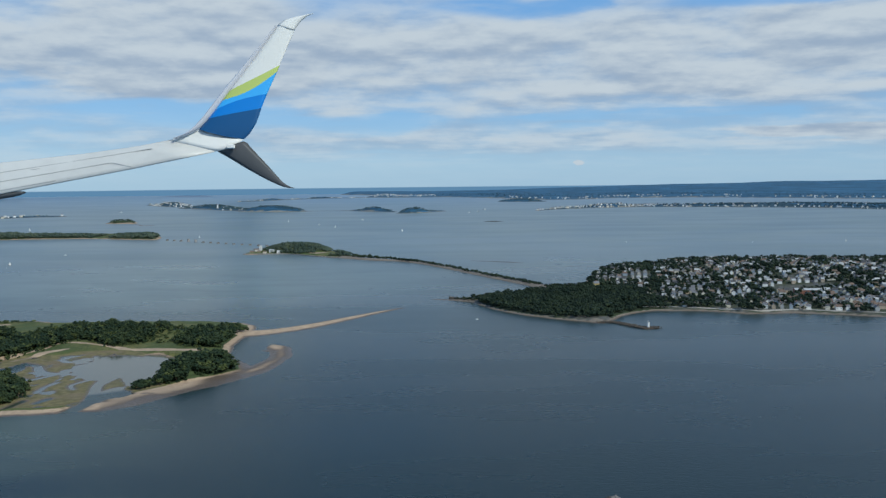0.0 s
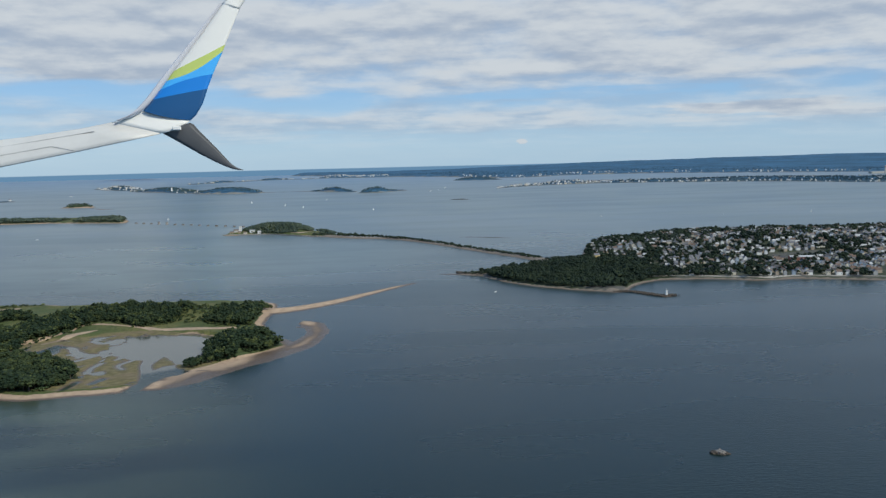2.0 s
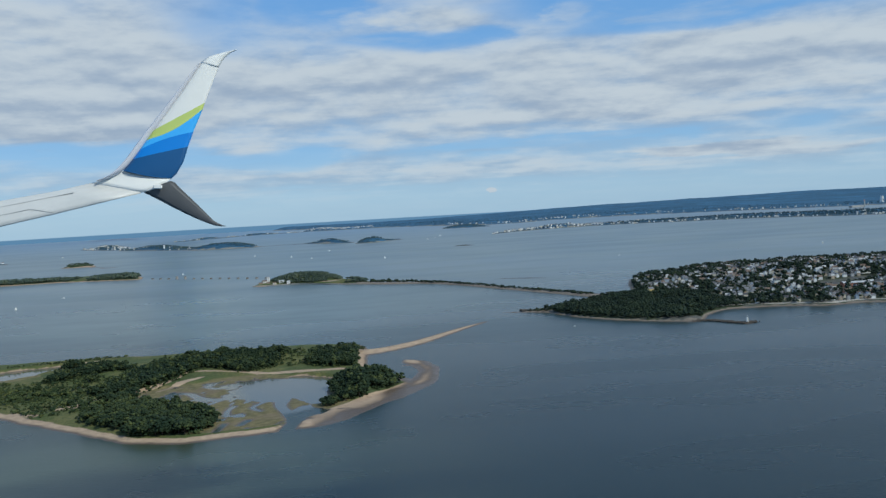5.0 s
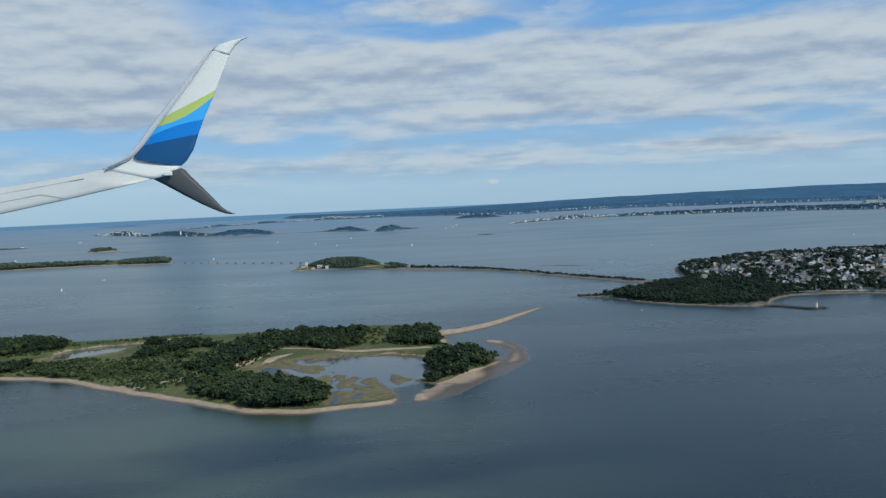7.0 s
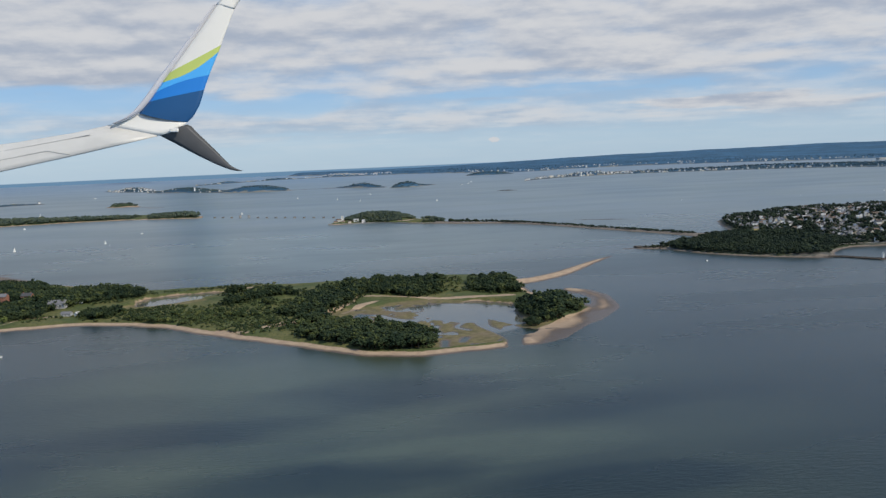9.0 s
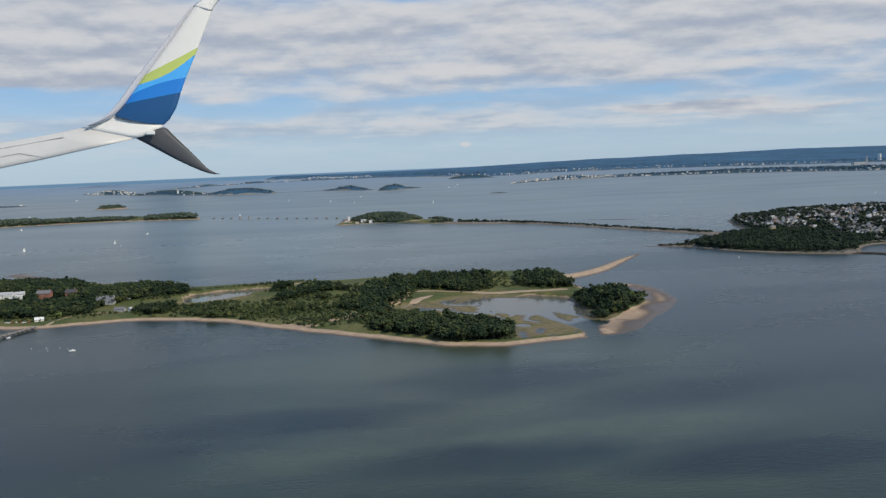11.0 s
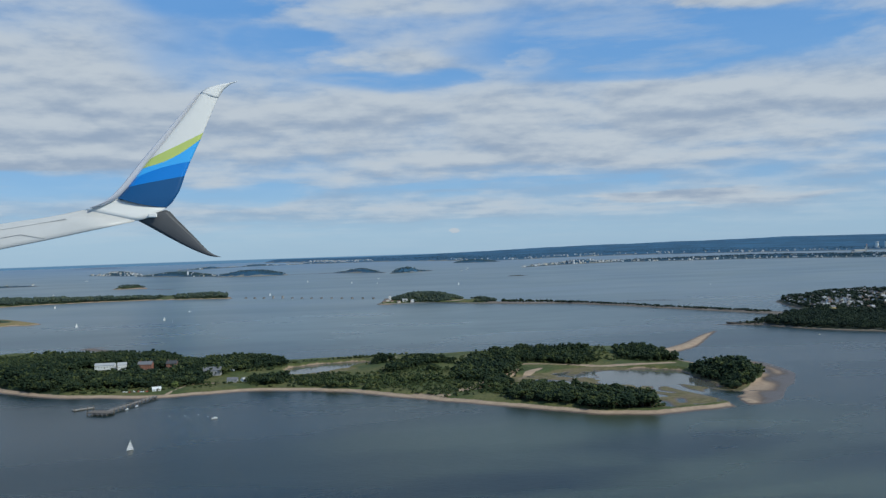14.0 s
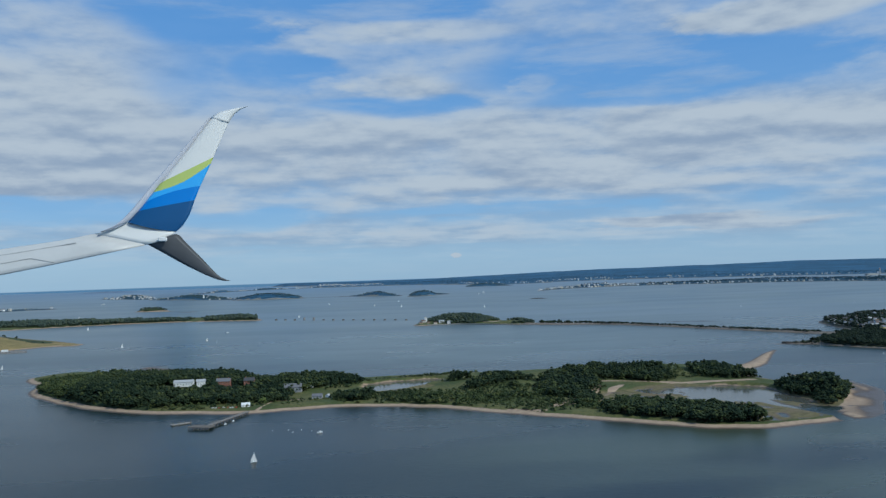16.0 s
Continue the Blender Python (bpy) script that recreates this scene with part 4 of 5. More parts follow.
def small_island(name, shore, hills, woods, label, seed, tall=3.4, spacing=6.0, grid=9.0, bars=(), mat=None, wood_label="dark trees on a distant low island"):
    land = Land(shore=shore, hills=hills, woods=woods, beach=5.0, level=1.2, rough=3.0, seed=seed, bars=bars)
    # coarse-grid islands lie far off and take the haze-coloured ground and leaves
    land.build(name, grid, mat or (M_GROUND if grid < 9 else M_FAR_HAZED), label)
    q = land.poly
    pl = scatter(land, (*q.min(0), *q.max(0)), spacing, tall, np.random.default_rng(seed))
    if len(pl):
        woodland("distant_woods", pl, CROWNS_FAR, M_LEAF_HAZE if grid >= 9 else M_LEAF_THIN_HAZE, wood_label, seed)
    return land


small_island("islet_ground", [(-680, 1586), (-654, 1572), (-626, 1572), (-614, 1591), (-639, 1629), (-673, 1629)], [(-650, 1598, 40, 36, 0, 4)], [(-650, 1598, 34, 30, 0)],
             "small wooded island with a sand tail", 21, bars=[[(-629, 1577, 6), (-593.8, 1534, 3), (-568.8, 1492, 5), (-550, 1501, 2)]], grid=6.0)
OUTER = small_island("outer_ground", [(-1041, 1863), (-991, 1910), (-935, 1943), (-941, 1976), (-1011, 1966), (-1090, 1910)], [], [(-1001, 1934, 30, 14, 30)], "flat outer island with pale buildings", 22, 3.0)
HULL_HILL = small_island("hull_hill_ground", [(-847, 2514), (-715, 2357), (-576.3, 2199), (-561.7, 2246), (-617, 2468), (-794, 2653)], [(-705, 2413, 130, 80, -50, 9)], [(-705, 2417, 160, 60, -50)], "wooded hill with houses across the channel", 23)
HULL_POINT = small_island("hull_point_ground", [(-1087, 2910), (-970, 2708), (-872, 2597), (-862, 2653), (-911, 2836)], [(-950, 2763, 120, 60, -60, 9)], [(-941, 2745, 60, 40, 0)], "low point covered in houses", 24)
SPIT = small_island("spit_ground", [(-838, 3250), (-750, 3405), (-670, 3585), (-580, 3725), (-490, 3752), (-365, 3825), (-352, 3870), (-490, 3805), (-590, 3785), (-690, 3640), (-775, 3460), (-850, 3290)],
                    [(-755, 3430, 70, 26, 62, 5), (-600, 3740, 90, 26, 35, 4)], [(-760, 3430, 80, 22, 62), (-600, 3745, 110, 22, 35)], "thin built-up spit of land along the horizon", 36)
small_island("drumlin_ground", [(-561.3, 2153), (-467.5, 2120), (-380, 2130), (-394, 2176), (-487.7, 2218), (-556.6, 2199)], [(-472.7, 2162, 110, 60, 0, 12)], [(-472.7, 2162, 100, 50, 0)], "smooth dark wooded drumlin island", 25, bars=[[(-385, 2140, 7), (-330, 2158, 5), (-262, 2156, 7)]])
small_island("bar_ground", [(-270, 2156), (-210.1, 2085), (-148.3, 2018), (-130.8, 2054), (-170.9, 2129), (-240.4, 2177)], [(-200.3, 2093, 70, 40, -40, 8)], [(-200.3, 2098, 70, 36, -45)], "low wooded island with a sandy shore", 26)
small_island("double_ground", [(-129, 1945), (-80.6, 1951), (-7, 2063), (-42.5, 2087), (-110.9, 2026)], [(-85.9, 1988, 50, 40, 40, 9)], [(-76.1, 2002, 60, 30, 50)], "low wooded island with a sandy shore", 27)
small_island("wide_ground", [(172.2, 2883), (256.6, 2850), (339.1, 2856), (332.5, 2942), (216.6, 2965)], [(255.7, 2902, 90, 50, 0, 7)], [(255.7, 2902, 80, 50, 0)], "dark wooded island off the mainland", 28)
small_island("bank_ground", [(28, 782), (46.2, 772), (63.4, 763), (61.3, 768), (45.1, 778)], [], [], "thin dark gravel bank", 29, grid=2.0, mat=M_ROCKY, bars=[[(22, 785, 1.5), (45, 775, 2.5), (68, 761, 1.5)]])
small_island("shelf_ground", [(61.3, 1521), (82.1, 1513), (102.9, 1514), (91.9, 1526), (72, 1530)], [], [], "thin dark rock shelf", 30, grid=3.0, mat=M_ROCKY)

# ---- the mainland ----
NECK = Land(shore=[(212.1, 2026), (304.4, 2125), (474.4, 2217), (623, 2197), (755, 2136), (879, 2076), (979, 1985), (1076, 1830), (1383, 1655), (1896, 1472), (1982, 1852), (1467, 2125), (1111, 2323), (861, 2393), (615, 2370), (416, 2281), (287.2, 2173)],
            hills=[(447.9, 2243, 90, 40, 0, 6), (966, 2192, 260, 120, -20, 5)], woods=[(666, 2298, 360, 80, -5), (1169, 2074, 300, 150, -30), (406.8, 2215, 60, 40, 20)], beach=6.0, level=1.5, rough=4.0, seed=33)
NECK.build("neck_ground", 14.0, M_FAR_HAZED, "long low neck of land crowded with shore houses")
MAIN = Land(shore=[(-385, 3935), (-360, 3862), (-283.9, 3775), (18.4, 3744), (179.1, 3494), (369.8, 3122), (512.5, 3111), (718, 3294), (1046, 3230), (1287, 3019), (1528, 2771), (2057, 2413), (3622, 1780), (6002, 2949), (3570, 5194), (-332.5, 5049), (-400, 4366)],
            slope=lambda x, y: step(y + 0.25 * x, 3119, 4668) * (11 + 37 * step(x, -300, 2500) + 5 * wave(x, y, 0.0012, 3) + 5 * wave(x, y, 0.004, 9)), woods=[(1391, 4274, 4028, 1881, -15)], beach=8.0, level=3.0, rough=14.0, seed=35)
MAIN.build("mainland_ground", 45.0, M_FAR_HAZED, "wooded mainland tinted haze blue, rising to low hills")


# ---- the aircraft wing ----
M_WHITE = surface("white aircraft paint", (0.79, 0.765, 0.71), 0.6, 0.03, 0.6, spec=0.3)
M_GREY = surface("light grey wing skin", (0.60, 0.585, 0.55), 0.45, 0.05, 0.6, spec=0.4)
M_EDGE = surface("pale metal leading edge", (0.60, 0.595, 0.625), 0.5, 0.04, 0.8)
M_GREEN = surface("lime green stripe paint", (0.52, 0.60, 0.15), 0.35, 0.03, 0.6, spec=0.5)
M_SKYBLUE = surface("light blue stripe paint", (0.075, 0.42, 0.86), 0.35, 0.03, 0.6, spec=0.5)
M_MIDBLUE = surface("mid blue stripe paint", (0.018, 0.21, 0.64), 0.35, 0.03, 0.6, spec=0.5)
M_NAVY = surface("navy stripe paint", (0.014, 0.085, 0.225), 0.35, 0.03, 0.6, spec=0.5)
M_SEAM = surface("dark seam", (0.26, 0.26, 0.265), 0.6, 0.05)
M_DARK = surface("dark grey paint", (0.080, 0.081, 0.083), 0.5, 0.08, 0.8)


def fin(fore, aft, mat, depth, lean=0.0, stations=16, across=6):
    """A curved blade between its fore and aft edges, points in x and z; thick in the middle, thin at both edges, closed all round."""
    def on(line, t):
        p = np.array(line)
        d = np.concatenate([[0], np.cumsum(np.hypot(*np.diff(p, axis=0).T))])
        return np.array([np.interp(t * d[-1], d, p[:, k]) for k in (0, 1)])
    bm = bmesh.new()
    rings = []
    for j in range(stations + 1):
        t = j / stations
        a, b = on(fore, t), on(aft, t)
        ring = []
        for side, order in ((-1, range(across + 1)), (1, range(across - 1, 0, -1))):
            for i in order:
                u = i / across
                x, z = a + (b - a) * u
                ring.append(bm.verts.new((x, lean * max(z - 0.2, 0.0) + side * depth * (1.0 - 0.7 * t) * (0.12 + math.sin(math.pi * u)), z)))
        rings.append(ring)
    k = len(rings[0])
    for r, q in zip(rings[:-1], rings[1:]):
        for i in range(k):
            bm.faces.new((r[i], r[(i + 1) % k], q[(i + 1) % k], q[i]))
    bm.faces.new(rings[0])
    bm.faces.new(list(reversed(rings[-1])))
    for f in bm.faces:
        f.smooth = len(f.verts) == 4
    return bm, mat


def along(table, z):
    """x on an edge of the winglet at the height z."""
    return float(np.interp(z, [t[0] for t in table], [t[1] for t in table]))


EDGE_OUT = [(-0.05, -1.62), (0.00, -1.38), (0.07, -1.15), (0.20, -0.955), (0.41, -0.77), (0.83, -0.47), (1.52, 0.065), (2.08, 0.485)]
EDGE_IN = [(-0.30, -1.30), (0.04, -1.22), (0.10, -1.03), (0.19, -0.83), (0.40, -0.65), (0.80, -0.365), (1.50, 0.145), (2.06, 0.525), (2.20, 0.63)]
EDGE_AFT = [(-0.24, -0.30), (-0.10, -0.12), (0.02, -0.03), (0.07, 0.04), (0.16, 0.10), (0.30, 0.18), (0.43, 0.225), (0.57, 0.265), (0.83, 0.36), (1.23, 0.53), (1.35, 0.575), (1.90, 0.79), (2.10, 0.88)]


CANT = 0.10      # the winglet leans outward


def blade(low, high, fore, aft, mat, depth=0.05, across=12, along_n=6):
    """A strip of the winglet between two slanting lines; low and high: height at the fore edge, at the aft edge, and bow."""
    bm = bmesh.new()
    faces = []
    for side in (-1, 1):
        grid = []
        for j in range(along_n + 1):
            t = j / along_n
            zf, za, bow = (low[k] + (high[k] - low[k]) * t for k in range(3))
            row = []
            for i in range(across + 1):
                u = i / across
                x = along(fore, zf) + (along(aft, za) - along(fore, zf)) * u
                z = zf + (za - zf) * u + bow * math.sin(math.pi * u)
                row.append(bm.verts.new((x, CANT * max(z - 0.2, 0.0) + side * depth * (0.15 + 0.85 * math.sin(math.pi * u ** 0.6)), z)))
            grid.append(row)
        for j in range(along_n):
            for i in range(across):
                bm.faces.new((grid[j][i], grid[j][i + 1], grid[j + 1][i + 1], grid[j + 1][i]))
        faces.append(grid)
    a, b = faces
    for j in range(along_n):
        bm.faces.new((a[j][0], a[j + 1][0], b[j + 1][0], b[j][0]))
        bm.faces.new((a[j][-1], b[j][-1], b[j + 1][-1], a[j + 1][-1]))
    for f in bm.faces:
        f.smooth = True
    return bm, mat


def build_wing():
    w = new("aircraft_wing")
    tagged(w, "light grey airliner wing with a striped split-scimitar winglet", "aircraft wing")
    w.matrix_basis = pose(-1071.0, 4302.0, 300.5, -4.86, 0.58, 0.45) @ Matrix.Scale(298.5, 4)

    def skin(name, lead, trail, mat, label="", drop=0.05, slim=0.0):
        """The wing between its far (leading) and near (trailing) edges: points x, y, z."""
        bm = bmesh.new()
        rows = []
        steps = (0, .04, .12, .25, .4, .55, .7, .85, 1)
        for i, ((ax, ay, az_), (bx, by, bz)) in enumerate(zip(lead, trail)):
            k = 1.0 - slim * i / (len(lead) - 1)
            top = [(ax + (bx - ax) * s, ay + (by - ay) * s - 0.05 * k * math.sin(math.pi * s), az_ + (bz - az_) * s) for s in steps]
            under = [(p[0], p[1] + 0.02 + 0.10 * k * math.sin(math.pi * s), p[2] - k * drop * math.sin(math.pi * (0.1 + 0.8 * s))) for p, s in zip(reversed(top), reversed(steps))]
            rows.append([bm.verts.new(q) for q in top + under])
        for r, s in zip(rows[:-1], rows[1:]):
            for i in range(len(r)):
                bm.faces.new((r[i], r[(i + 1) % len(r)], s[(i + 1) % len(r)], s[i]))
        bm.faces.new(rows[0])
        bm.faces.new(list(reversed(rows[-1])))
        for f in bm.faces:
            f.smooth = True
        return part(name, (bm, mat), w, label)

    lead = [(-8.5, 0.16, -0.98), (-6.5, 0.16, -0.66), (-4.48, 0.15, -0.39), (-2.9, 0.14, -0.22), (-1.95, 0.12, -0.09), (-1.40, 0.08, 0.01)]
    trail = [(-8.5, -0.2, -2.00), (-6.5, -0.19, -1.50), (-4.48, -0.18, -1.00), (-1.98, -0.12, -0.51), (-1.2, -0.1, -0.345), (-0.54, -0.06, -0.20)]
    panel = skin("wing_panel", lead, trail, M_GREY)

    def on_skin(x, z, off):
        """The place on the wing's upper skin at x and z, a little proud of it."""
        col = lambda pts, k: float(np.interp(x, [p[0] for p in pts], [p[k] for p in pts]))
        s = min(max((col(lead, 2) - z) / (col(lead, 2) - col(trail, 2) + 1e-6), 0.0), 1.0)
        return (x, col(lead, 1) + (col(trail, 1) - col(lead, 1)) * s - 0.05 * math.sin(math.pi * s) - off, z)

    for line, wd in (([(-8.5, -1.24), (-4.48, -0.60), (-1.66, -0.15)], 0.0035), ([(-8.5, -1.52), (-4.48, -0.78), (-2.35, -0.41)], 0.003), ([(-2.35, -0.41), (-1.97, -0.49)], 0.003),
                     ([(-4.6, -0.97), (-3.3, -0.73)], 0.003), ([(-3.8, -0.53), (-3.64, -0.51)], 0.004)):
        bm = bmesh.new()
        rows = []
        for (x0, z0), (x1, z1) in zip(line[:-1], line[1:]):
            for k in range(9):
                x, z = x0 + (x1 - x0) * k / 8, z0 + (z1 - z0) * k / 8
                rows.append([bm.verts.new(on_skin(x, z + s * wd, o)) for s, o in ((-1, -0.004), (-1, 0.006), (1, 0.006), (1, -0.004))])
        for r, s in zip(rows[:-1], rows[1:]):
            for k in range(3):
                bm.faces.new((r[k], r[k + 1], s[k + 1], s[k]))
        part("seam", (bm, M_SEAM), panel, "dark panel seam")
    bm = bmesh.new()
    bmesh.ops.create_uvsphere(bm, u_segments=16, v_segments=8, radius=1.0)
    for v in bm.verts:
        v.co = Vector((v.co.x * 0.34 - 4.18, v.co.y * 0.06 - 0.1, v.co.z * 0.05 - 0.985 + 0.16 * (v.co.x * 0.34)))
    part("flap_fairing", (bm, M_DARK), w, "dark flap track fairing")
    # the wing sweeps up into the winglet's root
    skin("tip_fairing", [(-1.40, 0.08, 0.01), (-1.22, 0.06, 0.045), (-1.05, 0.04, 0.095), (-0.93, 0.03, 0.145), (-0.83, 0.02, 0.20)],
         [(-0.54, -0.06, -0.20), (-0.40, -0.06, -0.175), (-0.26, -0.05, -0.13), (-0.13, -0.02, -0.06), (-0.03, 0.0, 0.03)], M_WHITE, "white winglet root", 0.03, 0.85)
    part("leading_edge", blade((0.03, 0.03, 0.0), (2.08, 2.06, 0.0), EDGE_OUT, EDGE_IN, M_EDGE, 0.05, 4, 30), w, "bare metal leading edge")
    part("navy_stripe", blade((0.19, 0.02, -0.03), (0.38, 0.57, 0.0), EDGE_IN, EDGE_AFT, M_NAVY), w, "navy stripe")
    part("blue_stripe", blade((0.38, 0.57, 0.0), (0.54, 0.83, 0.035), EDGE_IN, EDGE_AFT, M_MIDBLUE), w, "mid blue stripe")
    part("sky_stripe", blade((0.54, 0.83, 0.035), (0.71, 1.23, -0.09), EDGE_IN, EDGE_AFT, M_SKYBLUE), w, "light blue stripe")
    part("green_stripe", blade((0.71, 1.23, -0.09), (0.88, 1.35, -0.01), EDGE_IN, EDGE_AFT, M_GREEN), w, "lime green stripe")
    part("winglet_top", blade((0.88, 1.35, -0.01), (2.07, 1.98, 0.0), EDGE_IN, EDGE_AFT, M_WHITE, along_n=10), w, "white winglet")
    part("winglet_tip", fin([(0.512, 2.071), (0.57, 2.13), (0.66, 2.19), (0.85, 2.245), (1.02, 2.28), (1.16, 2.308)], [(0.828, 1.982), (0.885, 2.08), (0.94, 2.16), (1.04, 2.245), (1.16, 2.300)], M_WHITE, 0.046, CANT), w, "white swept tip")
    part("ventral_strake", fin([(-0.53, -0.185), (-0.25, -0.345), (-0.01, -0.49), (0.20, -0.61), (0.39, -0.71), (0.55, -0.785), (0.68, -0.835), (0.78, -0.853), (0.86, -0.853)],
                               [(-0.04, -0.02), (0.02, -0.04), (0.09, -0.13), (0.25, -0.30), (0.41, -0.47), (0.55, -0.63), (0.65, -0.74), (0.75, -0.81), (0.86, -0.848)], M_DARK, 0.035), w, "dark grey lower winglet blade")
    part("tail_light", (box(0.14, 0.05, 0.07, -0.24, -0.10, -0.16, 0.01), M_WHITE), w, "small white tail light housing")


build_wing()


# ---- harbour things ----
M_SAIL = surface("white sailcloth", (0.82, 0.81, 0.78), 0.7, 0.05, 1.0)
M_HULL = surface("white hull paint", (0.78, 0.78, 0.77), 0.3, 0.05, 1.0, spec=0.5)
M_SPAR = surface("aluminium spar", (0.55, 0.55, 0.56), 0.4, 0.05, 1.0, metal=0.7)
M_TIMBER = surface("weathered grey timber", (0.17, 0.145, 0.12), 0.85, 0.25, 1.5, 0.3)
M_PLANK = surface("grey deck planks", (0.29, 0.265, 0.235), 0.85, 0.2, 1.5, 0.3)
M_STONE = surface("granite block", (0.26, 0.245, 0.23), 0.85, 0.25, 1.2, 0.4)
M_ROCK = surface("dark weedy rock", (0.075, 0.062, 0.05), 0.85, 0.35, 1.2, 0.6)
M_GUANO = surface("bird-whitened rock", (0.19, 0.172, 0.155), 0.9, 0.3, 1.5, 0.4)
M_CONCRETE = surface("pale concrete", (0.44, 0.42, 0.39), 0.85, 0.15, 0.8, 0.2)
M_WHITEWALL = HOUSE_PAINT[0]
M_CANVAS = surface("white canvas", (0.80, 0.80, 0.78), 0.7, 0.06, 1.0)
M_ROAD = surface("asphalt road", (0.085, 0.085, 0.088), 0.9, 0.2, 0.4)
M_WALK = surface("pale promenade", (0.36, 0.33, 0.29), 0.9, 0.15, 0.5)
M_RED = surface("red canvas", (0.45, 0.09, 0.06), 0.7, 0.1, 1.0)


def hull_mesh(l, w, h, mat):
    bm = bmesh.new()
    rows = []
    for s in (-1, -0.85, -0.4, 0.1, 0.55, 0.85, 1.0):
        k = (1 - max(s, 0) ** 2.2) * (1 - 0.18 * max(-s, 0))
        k = max(k, 0.03)
        rows.append([bm.verts.new((s * l / 2, a * w / 2 * k, b)) for a, b in ((-1, h * (1 + 0.25 * max(s, 0))), (-0.75, 0.12 * h), (0, -0.35 * h), (0.75, 0.12 * h), (1, h * (1 + 0.25 * max(s, 0))))])
    for a, b in zip(rows[:-1], rows[1:]):
        for i in range(4):
            bm.faces.new((a[i], a[i + 1], b[i + 1], b[i]))
        bm.faces.new((a[0], b[0], b[4], a[4]))
    bm.faces.new(rows[0])
    return bm, mat


def sail_mesh(points, belly):
    """A triangular sail with belly and thickness: points luff foot, luff head, clew."""
    bm = bmesh.new()
    a, b, c = (Vector(p) for p in points)
    n = 6
    sides = []
    for off in (-0.02, 0.02):
        grid = []
        for i in range(n + 1):
            row = []
            for j in range(n + 1):
                u, v = i / n, j / n
                p = a.lerp(b, u)
                q = c.lerp(b, u)
                r = p.lerp(q, v)
                r = r + Vector((0, belly * math.sin(math.pi * v) * (1 - u) + off, 0))
                row.append(bm.verts.new(r))
            grid.append(row)
        for i in range(n):
            for j in range(n):
                bm.faces.new((grid[i][j], grid[i][j + 1], grid[i + 1][j + 1], grid[i + 1][j]))
        sides.append(grid)
    return bm, M_SAIL


def sailboat(x, y, turn, size=1.0, heel=6.0):
    t = thing("sailboat", x, y, 0.02, "small white sailing boat under full white sail", "sailboat", "sailing boats", turn)
    t.matrix_basis = pose(x, y, 0.02, heel, 0, turn) @ Matrix.Scale(size * 0.72, 4)
    h = part("hull", hull_mesh(2.6, 0.8, 0.3, M_HULL), t)
    part("cabin", (box(0.9, 0.45, 0.16, 0.1, 0, 0.3, 0.03), M_HULL), h)
    part("mast", (tube(0.03, 0.02, 3.7, 0.25, 0, 0.25, 6), M_SPAR), t)
    part("mainsail", sail_mesh([(0.2, 0, 0.6), (0.22, 0, 3.85), (-1.2, 0.25, 0.55)], 0.18), t)
    part("jib", sail_mesh([(1.25, 0, 0.4), (0.32, 0, 3.2), (0.0, 0.25, 0.55)], 0.15), t)
    part("boom", (box(1.45, 0.05, 0.05, -0.48, 0.1, 0.5), M_SPAR), t)


for x, y, turn, size in ((-343.4, 263.5, 20, 1.15), (-499, 746, 60, 1.5), (-432.1, 784, 30, 1.2), (-543.2, 599.4, 80, 1.2), (-419.4, 755, 120, 1.0), (-612, 1050, 40, 1.3),
                         (-195.5, 1378, 70, 1.5), (-236.2, 1460, 10, 1.4), (-74.3, 1261, 200, 1.2), (481.5, 983, 30, 1.2), (-713, 1364, 10, 1.8), (-317.1, 1586, 60, 1.6), (-359.8, 1155, 20, 1.4)):
    sailboat(x, y, turn, size)


def motorboat(x, y, turn, size=1.0, label="small white motor boat on the water"):
    t = thing("motorboat", x, y, 0.02, label, "motorboat", "motor boats", turn)
    t.matrix_basis = pose(x, y, 0.02, 0, 0, turn) @ Matrix.Scale(size, 4)
    h = part("hull", hull_mesh(2.0, 0.72, 0.32, M_HULL), t)
    part("cabin", (box(0.6, 0.5, 0.34, 0.15, 0, 0.3, 0.05, 0.85), M_HULL), t)
    part("windscreen", (box(0.06, 0.46, 0.2, 0.47, 0, 0.38), M_WINDOW), t)
    part("engine", (box(0.2, 0.22, 0.4, -1.05, 0, 0.1, 0.03), M_DARK), h)


for x, y, turn, size in ((14.4, 451.2, 15, 0.8), (-425.9, 887, 10, 1.6), (47.2, 1956, 30, 3.0), (93.8, 2136, 30, 3.5), (70.9, 2019, 200, 2.5), (-177.3, 1640, 20, 2.2), (367.7, 981, 60, 1.4), (218.1, 1000, 15, 1.3), (-892, 2190, 0, 4.0)):
    motorboat(x, y, turn, size)
motorboat(-323.2, 305.5, 20, 1.15, "moored white motor launch off the beach")


def buoys():
    me = mesh_from("float", OCTA_V * (0.16, 0.16, 0.14), OCTA_F, M_HULL, True)
    for x, y in ((-340.9, 314.9), (-335.1, 314), (-330.2, 314), (-326.2, 310.2), (-333.1, 309.2)):
        b = thing("mooring_buoy", x, y, 0.05, "small white mooring buoy floating on the water", "buoy", "mooring buoys")
        part("float", me, b)
        part("ring", (tube(0.04, 0.03, 0.16, 0, 0, 0.08, 6), M_SPAR), b)


buoys()


def box_mesh(name, *args, mat=None, **kw):
    me = bpy.data.meshes.new(name)
    bm = box(*args, **kw)
    bm.to_mesh(me)
    bm.free()
    me.materials.append(mat)
    return me


